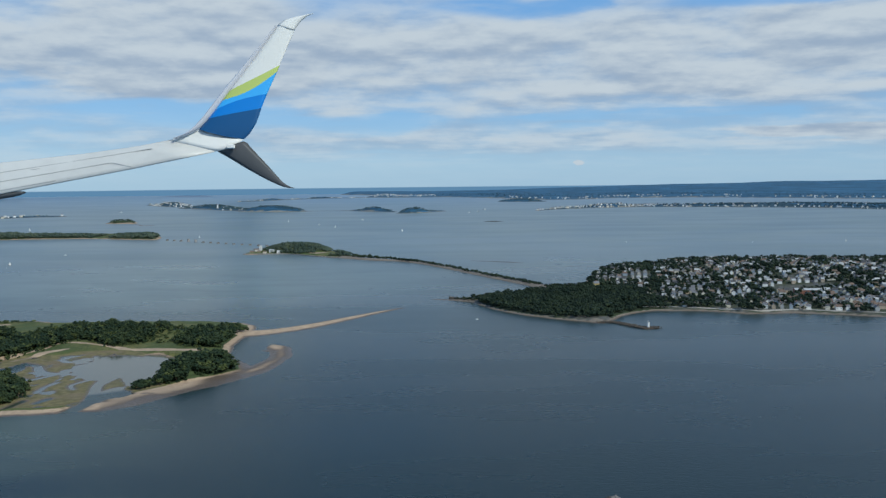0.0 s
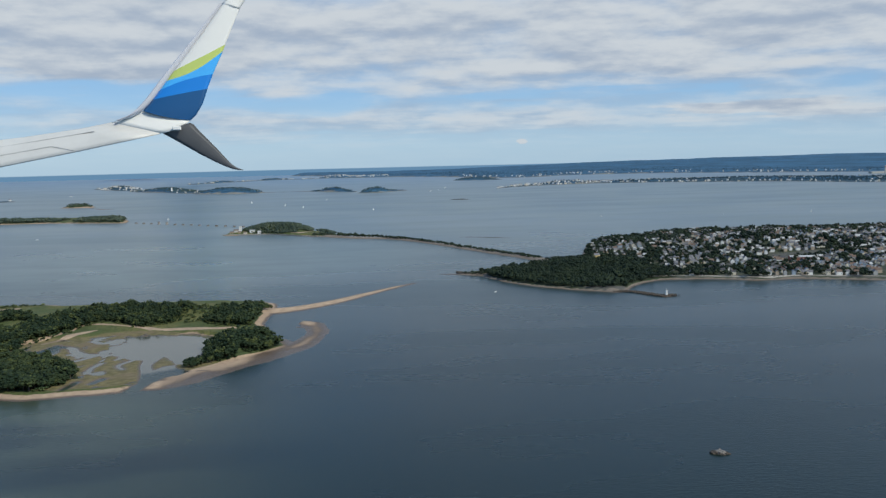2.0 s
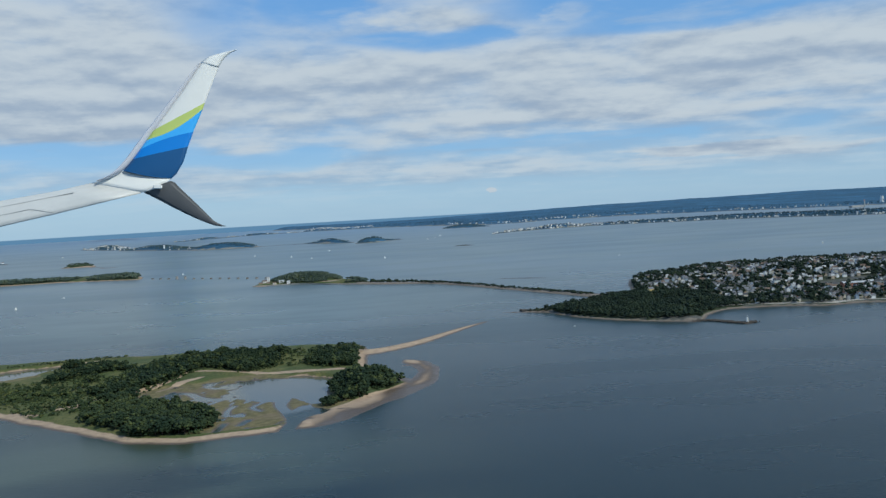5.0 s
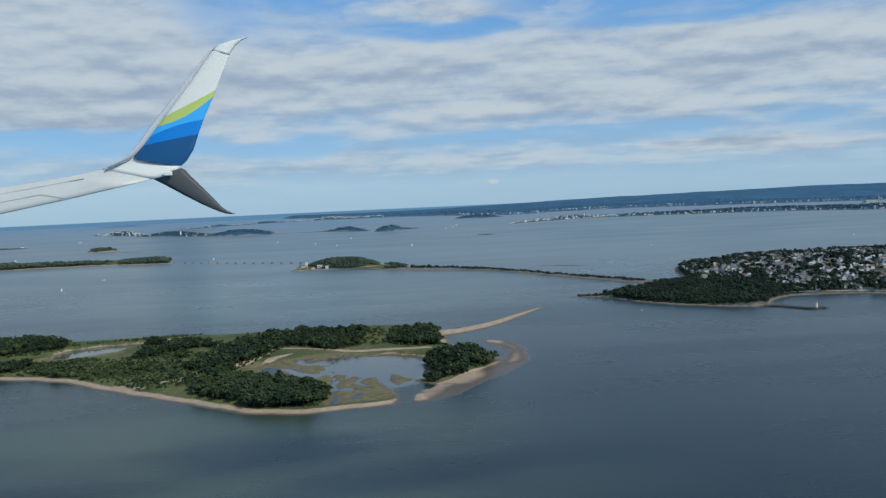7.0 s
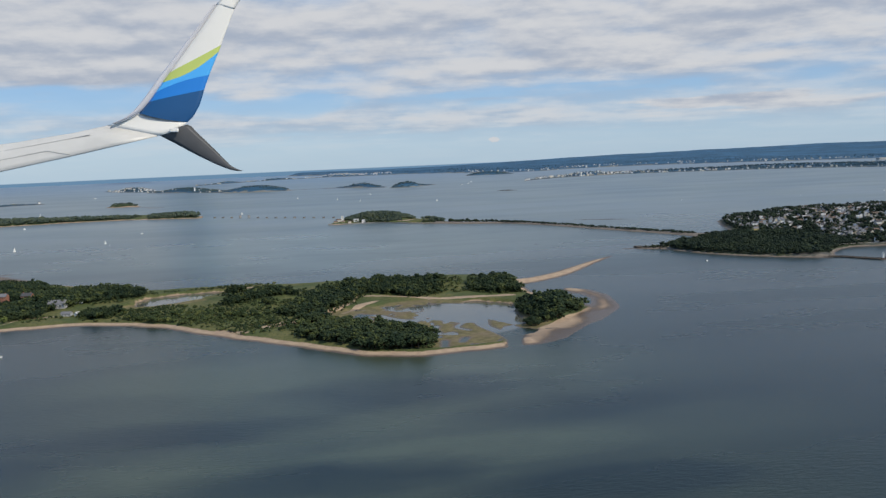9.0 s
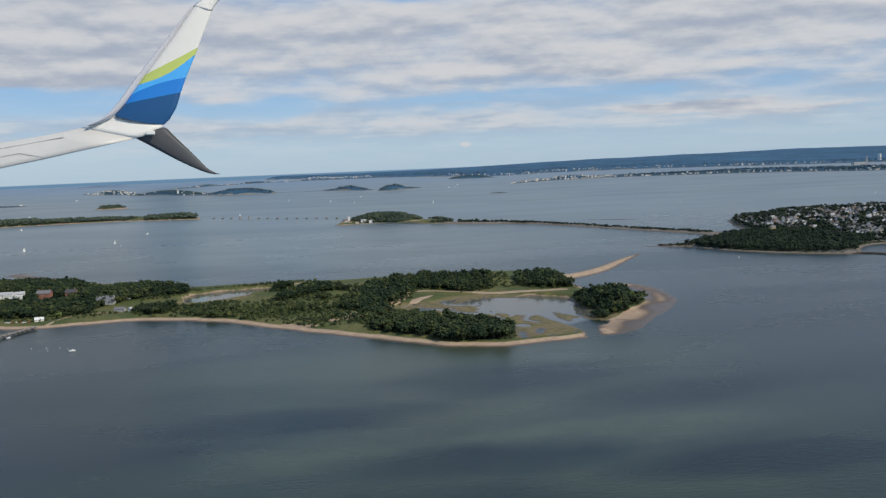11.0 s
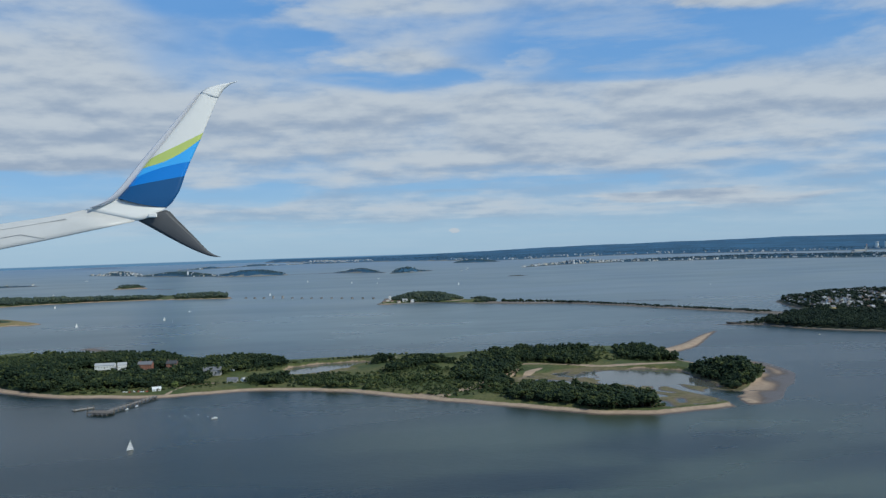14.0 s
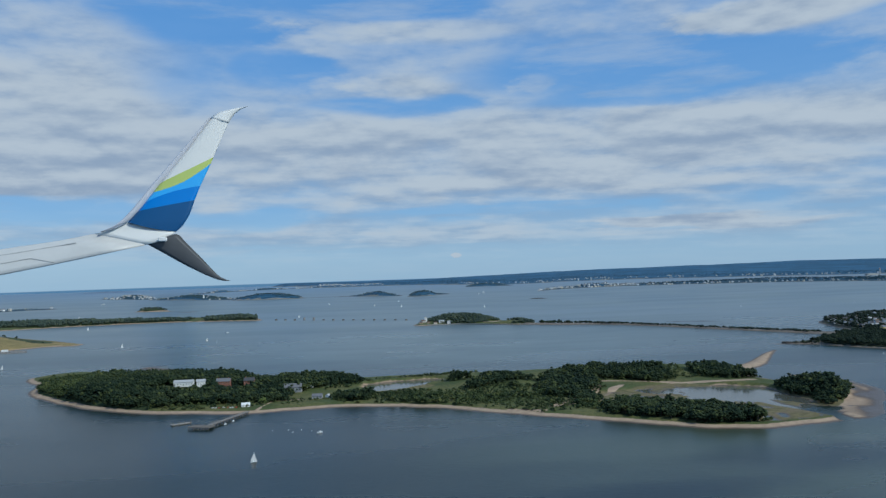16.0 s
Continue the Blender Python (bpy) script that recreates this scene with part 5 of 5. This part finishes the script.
def wharf():
    """The island's timber pier: a long approach, a wider head and a floating stage beside it."""
    ax, ay, bx, by = -354, 357.1, -366.5, 328
    l = math.hypot(bx - ax, by - ay)
    turn = math.degrees(math.atan2(by - ay, bx - ax))
    t = thing("pier", ax, ay, 0.0, "weathered grey timber pier on dark piles", "pier", turn=turn)
    part("deck", (box(l, 2.0, 0.22, l / 2, 0, 0.85, 0.03), M_TIMBER), t)
    part("pier_head", (box(4.6, 9.5, 0.26, l + 1.6, -2.0, 0.83, 0.04), M_TIMBER), t)
    plank = box_mesh("plank", 0.42, 1.9, 0.05, mat=M_PLANK)
    for i in range(int(l / 0.5)):
        part("plank", plank, t, at=pose(0.3 + i * 0.5, 0, 1.07))
    pile = bpy.data.meshes.new("pile")
    bm = tube(0.17, 0.14, 2.2, 0, 0, -0.9, 7)
    bm.to_mesh(pile)
    bm.free()
    pile.materials.append(M_TIMBER)
    for i in range(13):
        for s in (-0.95, 0.95):
            part("pile", pile, t, at=pose(1.5 + i * 2.5, s, 0))
    for i in range(5):
        for s in (-0.5, 3.7):
            part("pile", pile, t, at=pose(l + s, -6.4 + i * 2.2, 0))
    rail = box_mesh("rail", l * 0.9, 0.06, 0.06, mat=M_TIMBER)
    for s in (-0.92, 0.92):
        part("rail", rail, t, at=pose(l * 0.46, s, 1.55))
    post = box_mesh("post", 0.07, 0.07, 0.5, mat=M_TIMBER)
    for i in range(12):
        for s in (-0.92, 0.92):
            part("post", post, t, at=pose(1 + i * l * 0.08, s, 1.06))
    f = thing("floating_stage", -378.8, 339.8, 0.0, "floating grey timber landing stage on piles", "floating dock", turn=32)
    part("deck", (box(8.2, 2.0, 0.4, 0, 0, 0.12, 0.04), M_PLANK), f)
    for i in range(4):
        part("pile", pile, f, at=pose(-3.6 + i * 2.4, -1.1, 0.1))
    for k, (dx, dy) in enumerate(((-358.3, 339.5), (-360.7, 333.8))):
        motorboat(dx, dy, 62, 1.0, "white motor boat tied up beside the pier")


wharf()


def building(name, x, y, z, turn, l, w, h, r, wall, roof, label, category, cols=4, rows=2, chimneys=0):
    """A gabled building with rows of windows on both long sides."""
    t = thing(name, x, y, z, label, category, turn=turn)
    wl = part("wall", mesh_from("wall", *gable_arrays(l, w, h, r), wall), t)
    rf = part("roof", mesh_from("roof", *roof_arrays(l, w, h, r, 0.16, 0.12), roof), t)
    pane = box_mesh("window", 0.30, 0.05, 0.45, mat=M_WINDOW)
    sill = box_mesh("sill", 0.36, 0.09, 0.05, mat=M_WHITEWALL)
    for side in (-1, 1):
        for j in range(rows):
            for i in range(cols):
                p = pose((i + 0.5) / cols * l - l / 2, side * (w / 2 + 0.015), (j + 0.35) * h / rows)
                win = part("window", pane, t, at=p)
                part("sill", sill, win, at=pose(0, side * 0.01, -0.05))
    part("door", (box(0.32, 0.06, 0.62, 0.0, -w / 2 - 0.03, 0.0), M_TIMBER), t)
    for i in range(chimneys):
        part("chimney", STACK, rf, at=pose((i - (chimneys - 1) / 2) * l * 0.7, 0, h + r - 0.3))
    return t


def ground_at(land, x, y):
    return float(land.height(np.array([x]), np.array([y]))[0])


def near_buildings():
    g = lambda x, y: ground_at(NEAR, x, y)
    building("school_hall", -391.5, 422.8, g(-391.5, 422.8) + 0.9, -2, 9.5, 3.6, 1.7, 0.9, M_WHITEWALL, ROOFS[3], "long white hall with a pale metal roof among trees", "building", 7, 1)
    building("annex", -383, 421, g(-383, 421) + 1.2, 8, 4.2, 3.0, 2.2, 1.0, M_WHITEWALL, ROOFS[3], "white gabled annex with a pale roof", "building", 3, 1)
    building("brick_dormitory", -372.2, 423, g(-372.2, 423) - 0.6, -4, 6.8, 3.6, 4.2, 1.3, M_BRICK, ROOFS[0], "red brick dormitory with chimneys above the trees", "building", 6, 3, 2)
    building("brick_house", -359.5, 424.1, g(-359.5, 424.1) - 0.6, -4, 5.2, 3.4, 4.0, 1.3, M_BRICK, ROOFS[1], "red brick house with a dark roof above the trees", "building", 4, 3, 2)
    building("grey_barn", -336.8, 402.4, g(-336.8, 402.4), -6, 8.5, 4.0, 2.3, 1.5, HOUSE_PAINT[2], ROOFS[0], "long grey shingled barn beside a meadow", "barn", 6, 1)
    building("cottage", -324.9, 380.6, g(-324.9, 380.6), -8, 4.6, 2.8, 1.3, 0.8, HOUSE_PAINT[2], ROOFS[0], "low grey cottage near the beach", "house", 3, 1)
    building("shed", -320, 379.7, g(-320, 379.7), 60, 2.0, 1.7, 1.1, 0.7, M_WHITEWALL, ROOFS[3], "small white shed beside a cottage", "shed", 2, 1)
    building("boat_house", -356.1, 368, g(-356.1, 368), 14, 3.6, 2.2, 0.9, 0.8, M_CANVAS, surface("white roof", (0.72, 0.72, 0.70), 0.6, 0.08), "white boat house at the head of the pier", "boat house", 3, 1)
    building("caretaker_house", -368.1, 403.1, g(-368.1, 403.1), 20, 3.6, 2.6, 1.8, 1.0, HOUSE_PAINT[4], ROOFS[3], "small tan house half hidden by trees", "house", 3, 2)
    # white marquees on the meadow
    for x, y in ((-330.5, 409.1), (-328.1, 409.6)):
        t = thing("marquee", x, y, g(x, y), "small white canvas marquee on the meadow", "tent", "white marquees")
        part("canopy", (tube(1.05, 0.08, 0.8, 0, 0, 0.9, 8), M_CANVAS), t)
        part("side", (tube(0.95, 0.95, 0.95, 0, 0, -0.05, 8), M_CANVAS), t)
    # stored boats and gear on the beach
    rng = np.random.default_rng(77)
    for i in range(9):
        x, y = -360 - i * 1.25 + rng.uniform(-0.3, 0.3), 366.4 + rng.uniform(-0.7, 0.7) + i * 0.25
        k = thing("beached_boat", x, y, g(x, y) + 0.1, ("white" if i % 3 else "red") + " small boat stored on the beach", "boat", "stored boats", float(rng.uniform(40, 120)))
        part("hull", hull_mesh(1.3, 0.5, 0.3, M_HULL if i % 3 else M_RED), k)
        part("thwart", (box(0.12, 0.4, 0.05, 0, 0, 0.3), M_TIMBER), k)
    # the round-headed tree by the path
    grow_trees([(-348.8, 370.9, g(-348.8, 370.9) - 0.05, 3.4)], "single pale green tree beside the pier path", "", 91, foliage("pale leaves", (0.07, 0.10, 0.03), (0.14, 0.17, 0.05)))


near_buildings()


def light_tower():
    x, y = 103.4, 419.9
    t = thing("lighthouse", x, y, 0.3, "small white round lighthouse on a stone jetty", "lighthouse")
    part("plinth", (tube(1.1, 1.0, 0.5, 0, 0, -0.1, 12), M_STONE), t)
    part("tower", (tube(0.66, 0.52, 2.5, 0, 0, 0.35, 14), M_WHITEWALL), t)
    part("gallery", (tube(0.72, 0.72, 0.1, 0, 0, 2.85, 14), M_WHITEWALL), t)
    part("lantern", (tube(0.34, 0.34, 0.45, 0, 0, 2.95, 10), M_WINDOW), t)
    part("cap", (tube(0.44, 0.06, 0.3, 0, 0, 3.4, 10), M_WHITEWALL), t)


light_tower()


def boulders(name, places, mat, label, seed, group=""):
    """Loose rocks, each of its own uneven shape, joined as one mass."""
    rng = np.random.default_rng(seed)
    V, F, n = [], [], 0
    for x, y, z, s in places:
        v = OCTA_V * rng.uniform(0.6, 1.3, (6, 1)) @ turned(rng).T * s * (1.2, 1.0, 0.75)
        V.append(v + (x, y, z))
        F.append(OCTA_F + n)
        n += 6
    return tagged(new(name, mesh_from(name, np.concatenate(V), np.concatenate(F), mat)), label, "rocks", kind="stuff")


def rocks():
    rng = np.random.default_rng(55)
    # jetty armour and the rocky point
    line = curve([(81.4, 439.3), (89.6, 436.4), (96.8, 426.6), (100.9, 420.7), (107.9, 420.7)], closed=False, steps=20)
    boulders("jetty_rocks", [(x + rng.normal() * 1.0, y + rng.normal() * 1.0, 0.4, rng.uniform(0.35, 0.75)) for x, y in line for _ in range(11)], M_ROCK, "rough dark boulders along the jetty", 56)
    boulders("point_rocks", [(-1 + 18 * u, 534 - 15 * u + rng.normal() * 1.5, 0.5, rng.uniform(0.5, 1.3)) for u in rng.uniform(0, 1, 120)], M_ROCK, "dark weedy rocks off the wooded point", 57)
    t = thing("rock_islet", 39.2, 191.3, 0.0, "dark rock islet whitened by seabirds", "rock", turn=-18)
    for i, (x, y, s, z) in enumerate(((-1.2, 0, 1.1, 0.1), (0.1, 0.2, 1.2, 0.15), (1.2, -0.2, 0.9, 0.0), (2.2, 0.1, 0.5, 0.0), (-2.1, 0.1, 0.55, 0.0), (0.6, -0.6, 0.7, 0.0), (1.9, 0.7, 0.35, 0.1))):
        r = np.random.default_rng(i + 3)
        bm = bmesh.new()
        bmesh.ops.create_icosphere(bm, subdivisions=3, radius=s)
        for v in bm.verts:
            d = noise.fractal(v.co * 1.6 + Vector((i * 7.0, 0, 0)), 1.0, 2.0, 4)
            v.co = v.co * (1 + 0.45 * d)
            v.co.z *= 0.55
            v.co += Vector((x, y, z))
        part("rock", (bm, M_GUANO if i in (1,) else M_ROCK), t)
    for k, (x, y) in enumerate(((-0.7, -0.35), (0.5, 0.1), (-0.2, -0.2), (0.9, -0.4))):
        part("white_patch", (tube(0.38, 0.2, 0.14, x, y, 0.62 - 0.05 * k, 7), M_GUANO), t, "white bird droppings")


rocks()


def bridge_piers():
    """Bare stone piers left from a bridge, in a row across the channel."""
    n = 14
    for i in range(n):
        u = i / (n - 1)
        x, y = -388 + u * 163, 1103 - u * 116
        big = i in (3, 4)
        t = thing("bridge_pier", x, y, 0.0, ("tall" if big else "low") + " dark stone bridge pier standing in the water", "bridge pier", "bridge piers", -33)
        h = 3.4 if big else 1.2
        part("shaft", (box(1.4, 3.4, h + 1.0, 0, 0, -1.0, 0.08, 0.86), M_STONE if big else M_TIMBER), t)
        part("cap", (box(1.7, 3.8, 0.4, 0, 0, h, 0.06), M_STONE if big else M_TIMBER), t)
        part("footing", (box(2.2, 4.4, 1.0, 0, 0, -0.6, 0.08), M_STONE), t)


bridge_piers()


def moon_buildings():
    g = lambda x, y: ground_at(MOON, x, y)
    building("pump_house", -215.7, 893, 1.0, 30, 5.0, 4.0, 3.2, 1.0, M_CONCRETE, ROOFS[2], "pale stone pump house on the point", "building", 4, 1)
    t = thing("training_tower", -211.7, 898, 1.2, "square pale concrete tower on the point", "tower")
    part("shaft", (box(2.6, 2.6, 7.0, 0, 0, -0.3, 0.05), M_WHITEWALL), t)
    part("parapet", (box(2.9, 2.9, 0.5, 0, 0, 6.5, 0.04), M_CONCRETE), t)
    for j in range(3):
        part("window", (box(0.5, 0.08, 0.8, 0, -1.33, 1.2 + j * 1.8), M_WINDOW), t)
    for i, (x, y, l) in enumerate(((-218.7, 884, 4.0), (-210.6, 885, 3.4))):
        building("yard_store", x, y, 1.0, 10, l, 3.0, 1.8, 0.8, HOUSE_PAINT[4], ROOFS[2], "low tan store building on the point", "building", 3, 1)
    building("white_block", -196.3, 883, 1.4, 3, 5.5, 3.4, 3.0, 0.5, M_WHITEWALL, ROOFS[3], "white flat building at the foot of the hill", "building", 5, 2)
    building("white_store", -188.2, 881, 1.4, 3, 4.0, 3.0, 2.0, 0.6, M_WHITEWALL, ROOFS[3], "small white store at the foot of the hill", "building", 3, 1)
    building("orange_store", -203.4, 880, 1.2, 3, 3.6, 3.0, 1.6, 0.6, HOUSE_PAINT[1], ROOFS[2], "low tan shed by the sea wall", "shed", 3, 1)
    # sea wall blocks round the point
    line = curve([(-225.8, 876), (-202.4, 875), (-180, 873), (-159.7, 859), (-137.2, 840), (-108.7, 827)], closed=False, steps=8)
    wall = tagged(new("sea_wall"), "low grey granite sea wall along the shore", "wall", kind="structure")
    blk = box_mesh("block", 3.2, 0.9, 1.3, mat=M_STONE, bevel=0.08)
    for (x, y), (x2, y2) in zip(line[:-1], line[1:]):
        part("block", blk, wall, at=pose((x + x2) / 2, (y + y2) / 2 + 0.8, -0.2, 0, 0, math.degrees(math.atan2(y2 - y, x2 - x))))


moon_buildings()


# ---- the town's shore ----
def ribbon(name, line, width, lift, mat, label, land, thick=0.15):
    """A road or walk laid on the ground along a line, with thickness."""
    pts = curve(line, closed=False, steps=8)
    V, F = [], []
    for i, p in enumerate(pts):
        d = pts[min(i + 1, len(pts) - 1)] - pts[max(i - 1, 0)]
        d = np.array((-d[1], d[0])) / (np.hypot(*d) + 1e-9) * width / 2
        for s in (-1, 1):
            q = p + d * s
            z = ground_at(land, q[0], q[1]) + lift
            V += [(q[0], q[1], z), (q[0], q[1], z - thick - lift)]
        if i:
            a, b = 4 * (i - 1), 4 * i
            F += [(a, b, b + 2, a + 2), (a, a + 1, b + 1, b), (a + 2, b + 2, b + 3, a + 3)]
    return tagged(new(name, mesh_from(name, V, F, mat)), label, "road", kind="structure")


ribbon("road_shore", [(113.2, 481), (130.3, 482), (155.6, 475), (177.9, 466), (202, 467.5), (226.2, 460), (296.7, 439.5), (417, 414)], 2.2, 0.12, M_WALK, "pale shore road above the town beach", TOWN)
for k in range(4):
    x0 = 150 + k * 46
    ribbon("road_street", [(x0, 496 - k * 9), (x0 + 5.4, 536 - k * 6), (x0 + 18.9, 599.1), (x0 + 37.1, 686)], 2.0, 0.15, M_ROAD, "grey asphalt town street running inland", TOWN)
ribbon("road_causeway", [(-102.7, 828), (-83.3, 809), (-42.7, 785), (-9.9, 737), (24.2, 670), (44.8, 631), (63.3, 598.9), (88.9, 569.6)], 2.2, 0.15, M_WALK, "pale causeway road between two shores", TOWN)


def town_extras():
    g = lambda x, y: ground_at(TOWN, x, y)
    building("yellow_house", 103, 569.6, g(103, 569.6), 10, 4.0, 3.2, 3.4, 1.2, surface("yellow clapboard", (0.60, 0.46, 0.20), 0.6, 0.08), ROOFS[0], "tall yellow wooden house at the edge of the woods", "house", 4, 2, 1)
    building("school", 233.3, 528.2, g(233.3, 528.2), -10, 14.0, 6.0, 2.8, 0.8, M_BRICK, ROOFS[3], "long red brick school beside a field", "school", 9, 2)


town_extras()


# ---- far shores ----
def far_houses(land, count, area, seed, label, size=1.0, near_shore=None, inland=0.15):
    """Crowded small houses on a distant shore."""
    rng = np.random.default_rng(seed)
    x, y = rng.uniform(area[0], area[2], count * 6), rng.uniform(area[1], area[3], count * 6)
    f = land.shape(x, y)[0]
    ok = f > 3
    if near_shore:
        ok &= (f < near_shore) | (rng.uniform(0, 1, len(x)) < inland)
    x, y = x[ok][:count], y[ok][:count]
    z = land.height(x, y)
    store = {}
    for i in range(len(x)):
        s = size * rng.uniform(0.8, 1.5)
        a = rng.uniform(0, math.pi)
        c, sn = math.cos(a), math.sin(a)
        l, w, h, r = 3.4 * s, 2.6 * s, 2.0 * s, 1.0 * s
        for part_name, (v, fc) in (("wall", gable_arrays(l, w, h, r)), ("roof", roof_arrays(l, w, h, r))):
            key = (part_name, int(rng.integers(0, 2)) if part_name == "wall" else 3 if rng.uniform() < 0.4 else 0)
            store.setdefault(key, []).append((np.stack([v[:, 0] * c - v[:, 1] * sn + x[i], v[:, 0] * sn + v[:, 1] * c + y[i], v[:, 2] + z[i]], 1), fc))
    group = tagged(new("distant_houses"), label, "houses", kind="stuff")
    for (nm, key), items in store.items():
        n, V, F = 0, [], []
        for v, fc in items:
            V.append(v)
            F.append(fc + n)
            n += len(v)
        part(nm, mesh_from(nm, np.concatenate(V), np.concatenate(F), (HOUSE_PAINT if nm == "wall" else ROOFS)[key]), group)


far_houses(NECK, 620, (219, 1582, 1457, 2403), 61, "white houses strung along a distant shore", 0.95, 24, 0.06)
far_houses(NECK, 90, (269.4, 2083, 586.2, 2315), 62, "white houses on a distant low hill", 1.2)
far_houses(MAIN, 330, (258.9, 2709, 1893, 3852), 63, "pale houses of a distant waterfront town", 1.1, 70, 0.0)
far_houses(MAIN, 105, (-446.5, 3743, -60, 4089), 64, "pale houses of a distant seaside town", 1.1, 120, 0.02)


def far_woods(land, area, spacing, tall, seed, label):
    rng = np.random.default_rng(seed)
    pl = scatter(land, area, spacing, tall, rng, keep=-0.3, density=lambda x, y: 0.75 + 0.5 * wave(x, y, 0.01, seed))
    pl = pl[land.shape(pl[:, 0], pl[:, 1])[0] < 320]
    woodland("distant_woods", pl, CROWNS_FAR, M_LEAF_FAR_HAZE, label, seed)


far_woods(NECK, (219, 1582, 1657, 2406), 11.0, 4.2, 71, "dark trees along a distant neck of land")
far_woods(MAIN, (-715, 2560, 2178, 4034), 20.0, 3.6, 72, "distant woodland tinted haze blue along the mainland shore")


def tower_blocks():
    for i, (x, y, h) in enumerate(((1788, 2797, 27), (1801, 2816, 24), (1826, 2798, 28), (1840, 2812, 22))):
        t = thing("tower_block", x, y, 3.0, "white distant apartment tower on the mainland shore", "apartment building", "apartment towers", 20)
        part("wall", (box(9, 8, h, 0, 0, -3, 0.2), M_WHITEWALL), t)
        part("roof", (box(9.5, 8.5, 0.8, 0, 0, h - 3, 0.1), M_CONCRETE), t)
        for j in range(5):
            part("window_band", (box(8, 0.4, h / 14, 0, -4.1, 2 + j * h / 5.6 - 2), M_WINDOW), t)
    t = thing("chimney_stack", 1512, 2477, 2.0, "tall pale industrial chimney by the far shore", "chimney")
    part("shaft", (tube(2.2, 1.5, 24, 0, 0, -1, 10), M_CONCRETE), t)
    part("band", (tube(1.8, 1.75, 2, 0, 0, 19, 10), M_RED), t)
    t = thing("works_building", 1490, 2486, 2.0, "pale industrial works beside the chimney", "building")
    part("wall", (box(44, 18, 6, 0, 0, -2, 0.3), M_CONCRETE), t)
    part("roof", (box(45, 19, 0.8, 0, 0, 4, 0.2), ROOFS[3]), t)


tower_blocks()


def hull_shore():
    """Houses and a tower on the outer land beyond the channel."""
    for land, n, seed, size in ((HULL_HILL, 40, 81, 0.95), (HULL_POINT, 90, 82, 1.1), (OUTER, 10, 83, 1.2), (SPIT, 90, 84, 1.1)):
        q = land.poly
        far_houses(land, n, (*q.min(0), *q.max(0)), seed, "white houses on distant outer land", size)
    t = thing("stone_tower", -655, 2283, 8.0, "pale distant tower among houses", "tower")
    part("shaft", (tube(2.2, 1.8, 10, 0, 0, -2, 10), M_WHITEWALL), t)
    part("cap", (tube(2.1, 0.4, 1.8, 0, 0, 8, 10), ROOFS[0]), t)


hull_shore()


def hill_wharf():
    """A low wharf below the dry hill."""
    t = thing("wharf", -590, 742, 0.0, "long grey timber wharf below a dry hill", "wharf", turn=8)
    part("deck", (box(26, 4.0, 0.5, 0, 0, 0.9, 0.05), M_PLANK), t)
    part("breakwater", (box(22, 2.0, 1.0, 3, -5.0, -0.2, 0.1), M_STONE), t)
    pile = box_mesh("pile", 0.5, 0.5, 2.2, mat=M_TIMBER)
    for i in range(9):
        for s in (-1.7, 1.7):
            part("pile", pile, t, at=pose(-12 + i * 3, s, -1.2))
    part("shelter", (box(5, 2.4, 1.6, -4, 0, 1.4, 0.06), M_WHITEWALL), t)


hill_wharf()
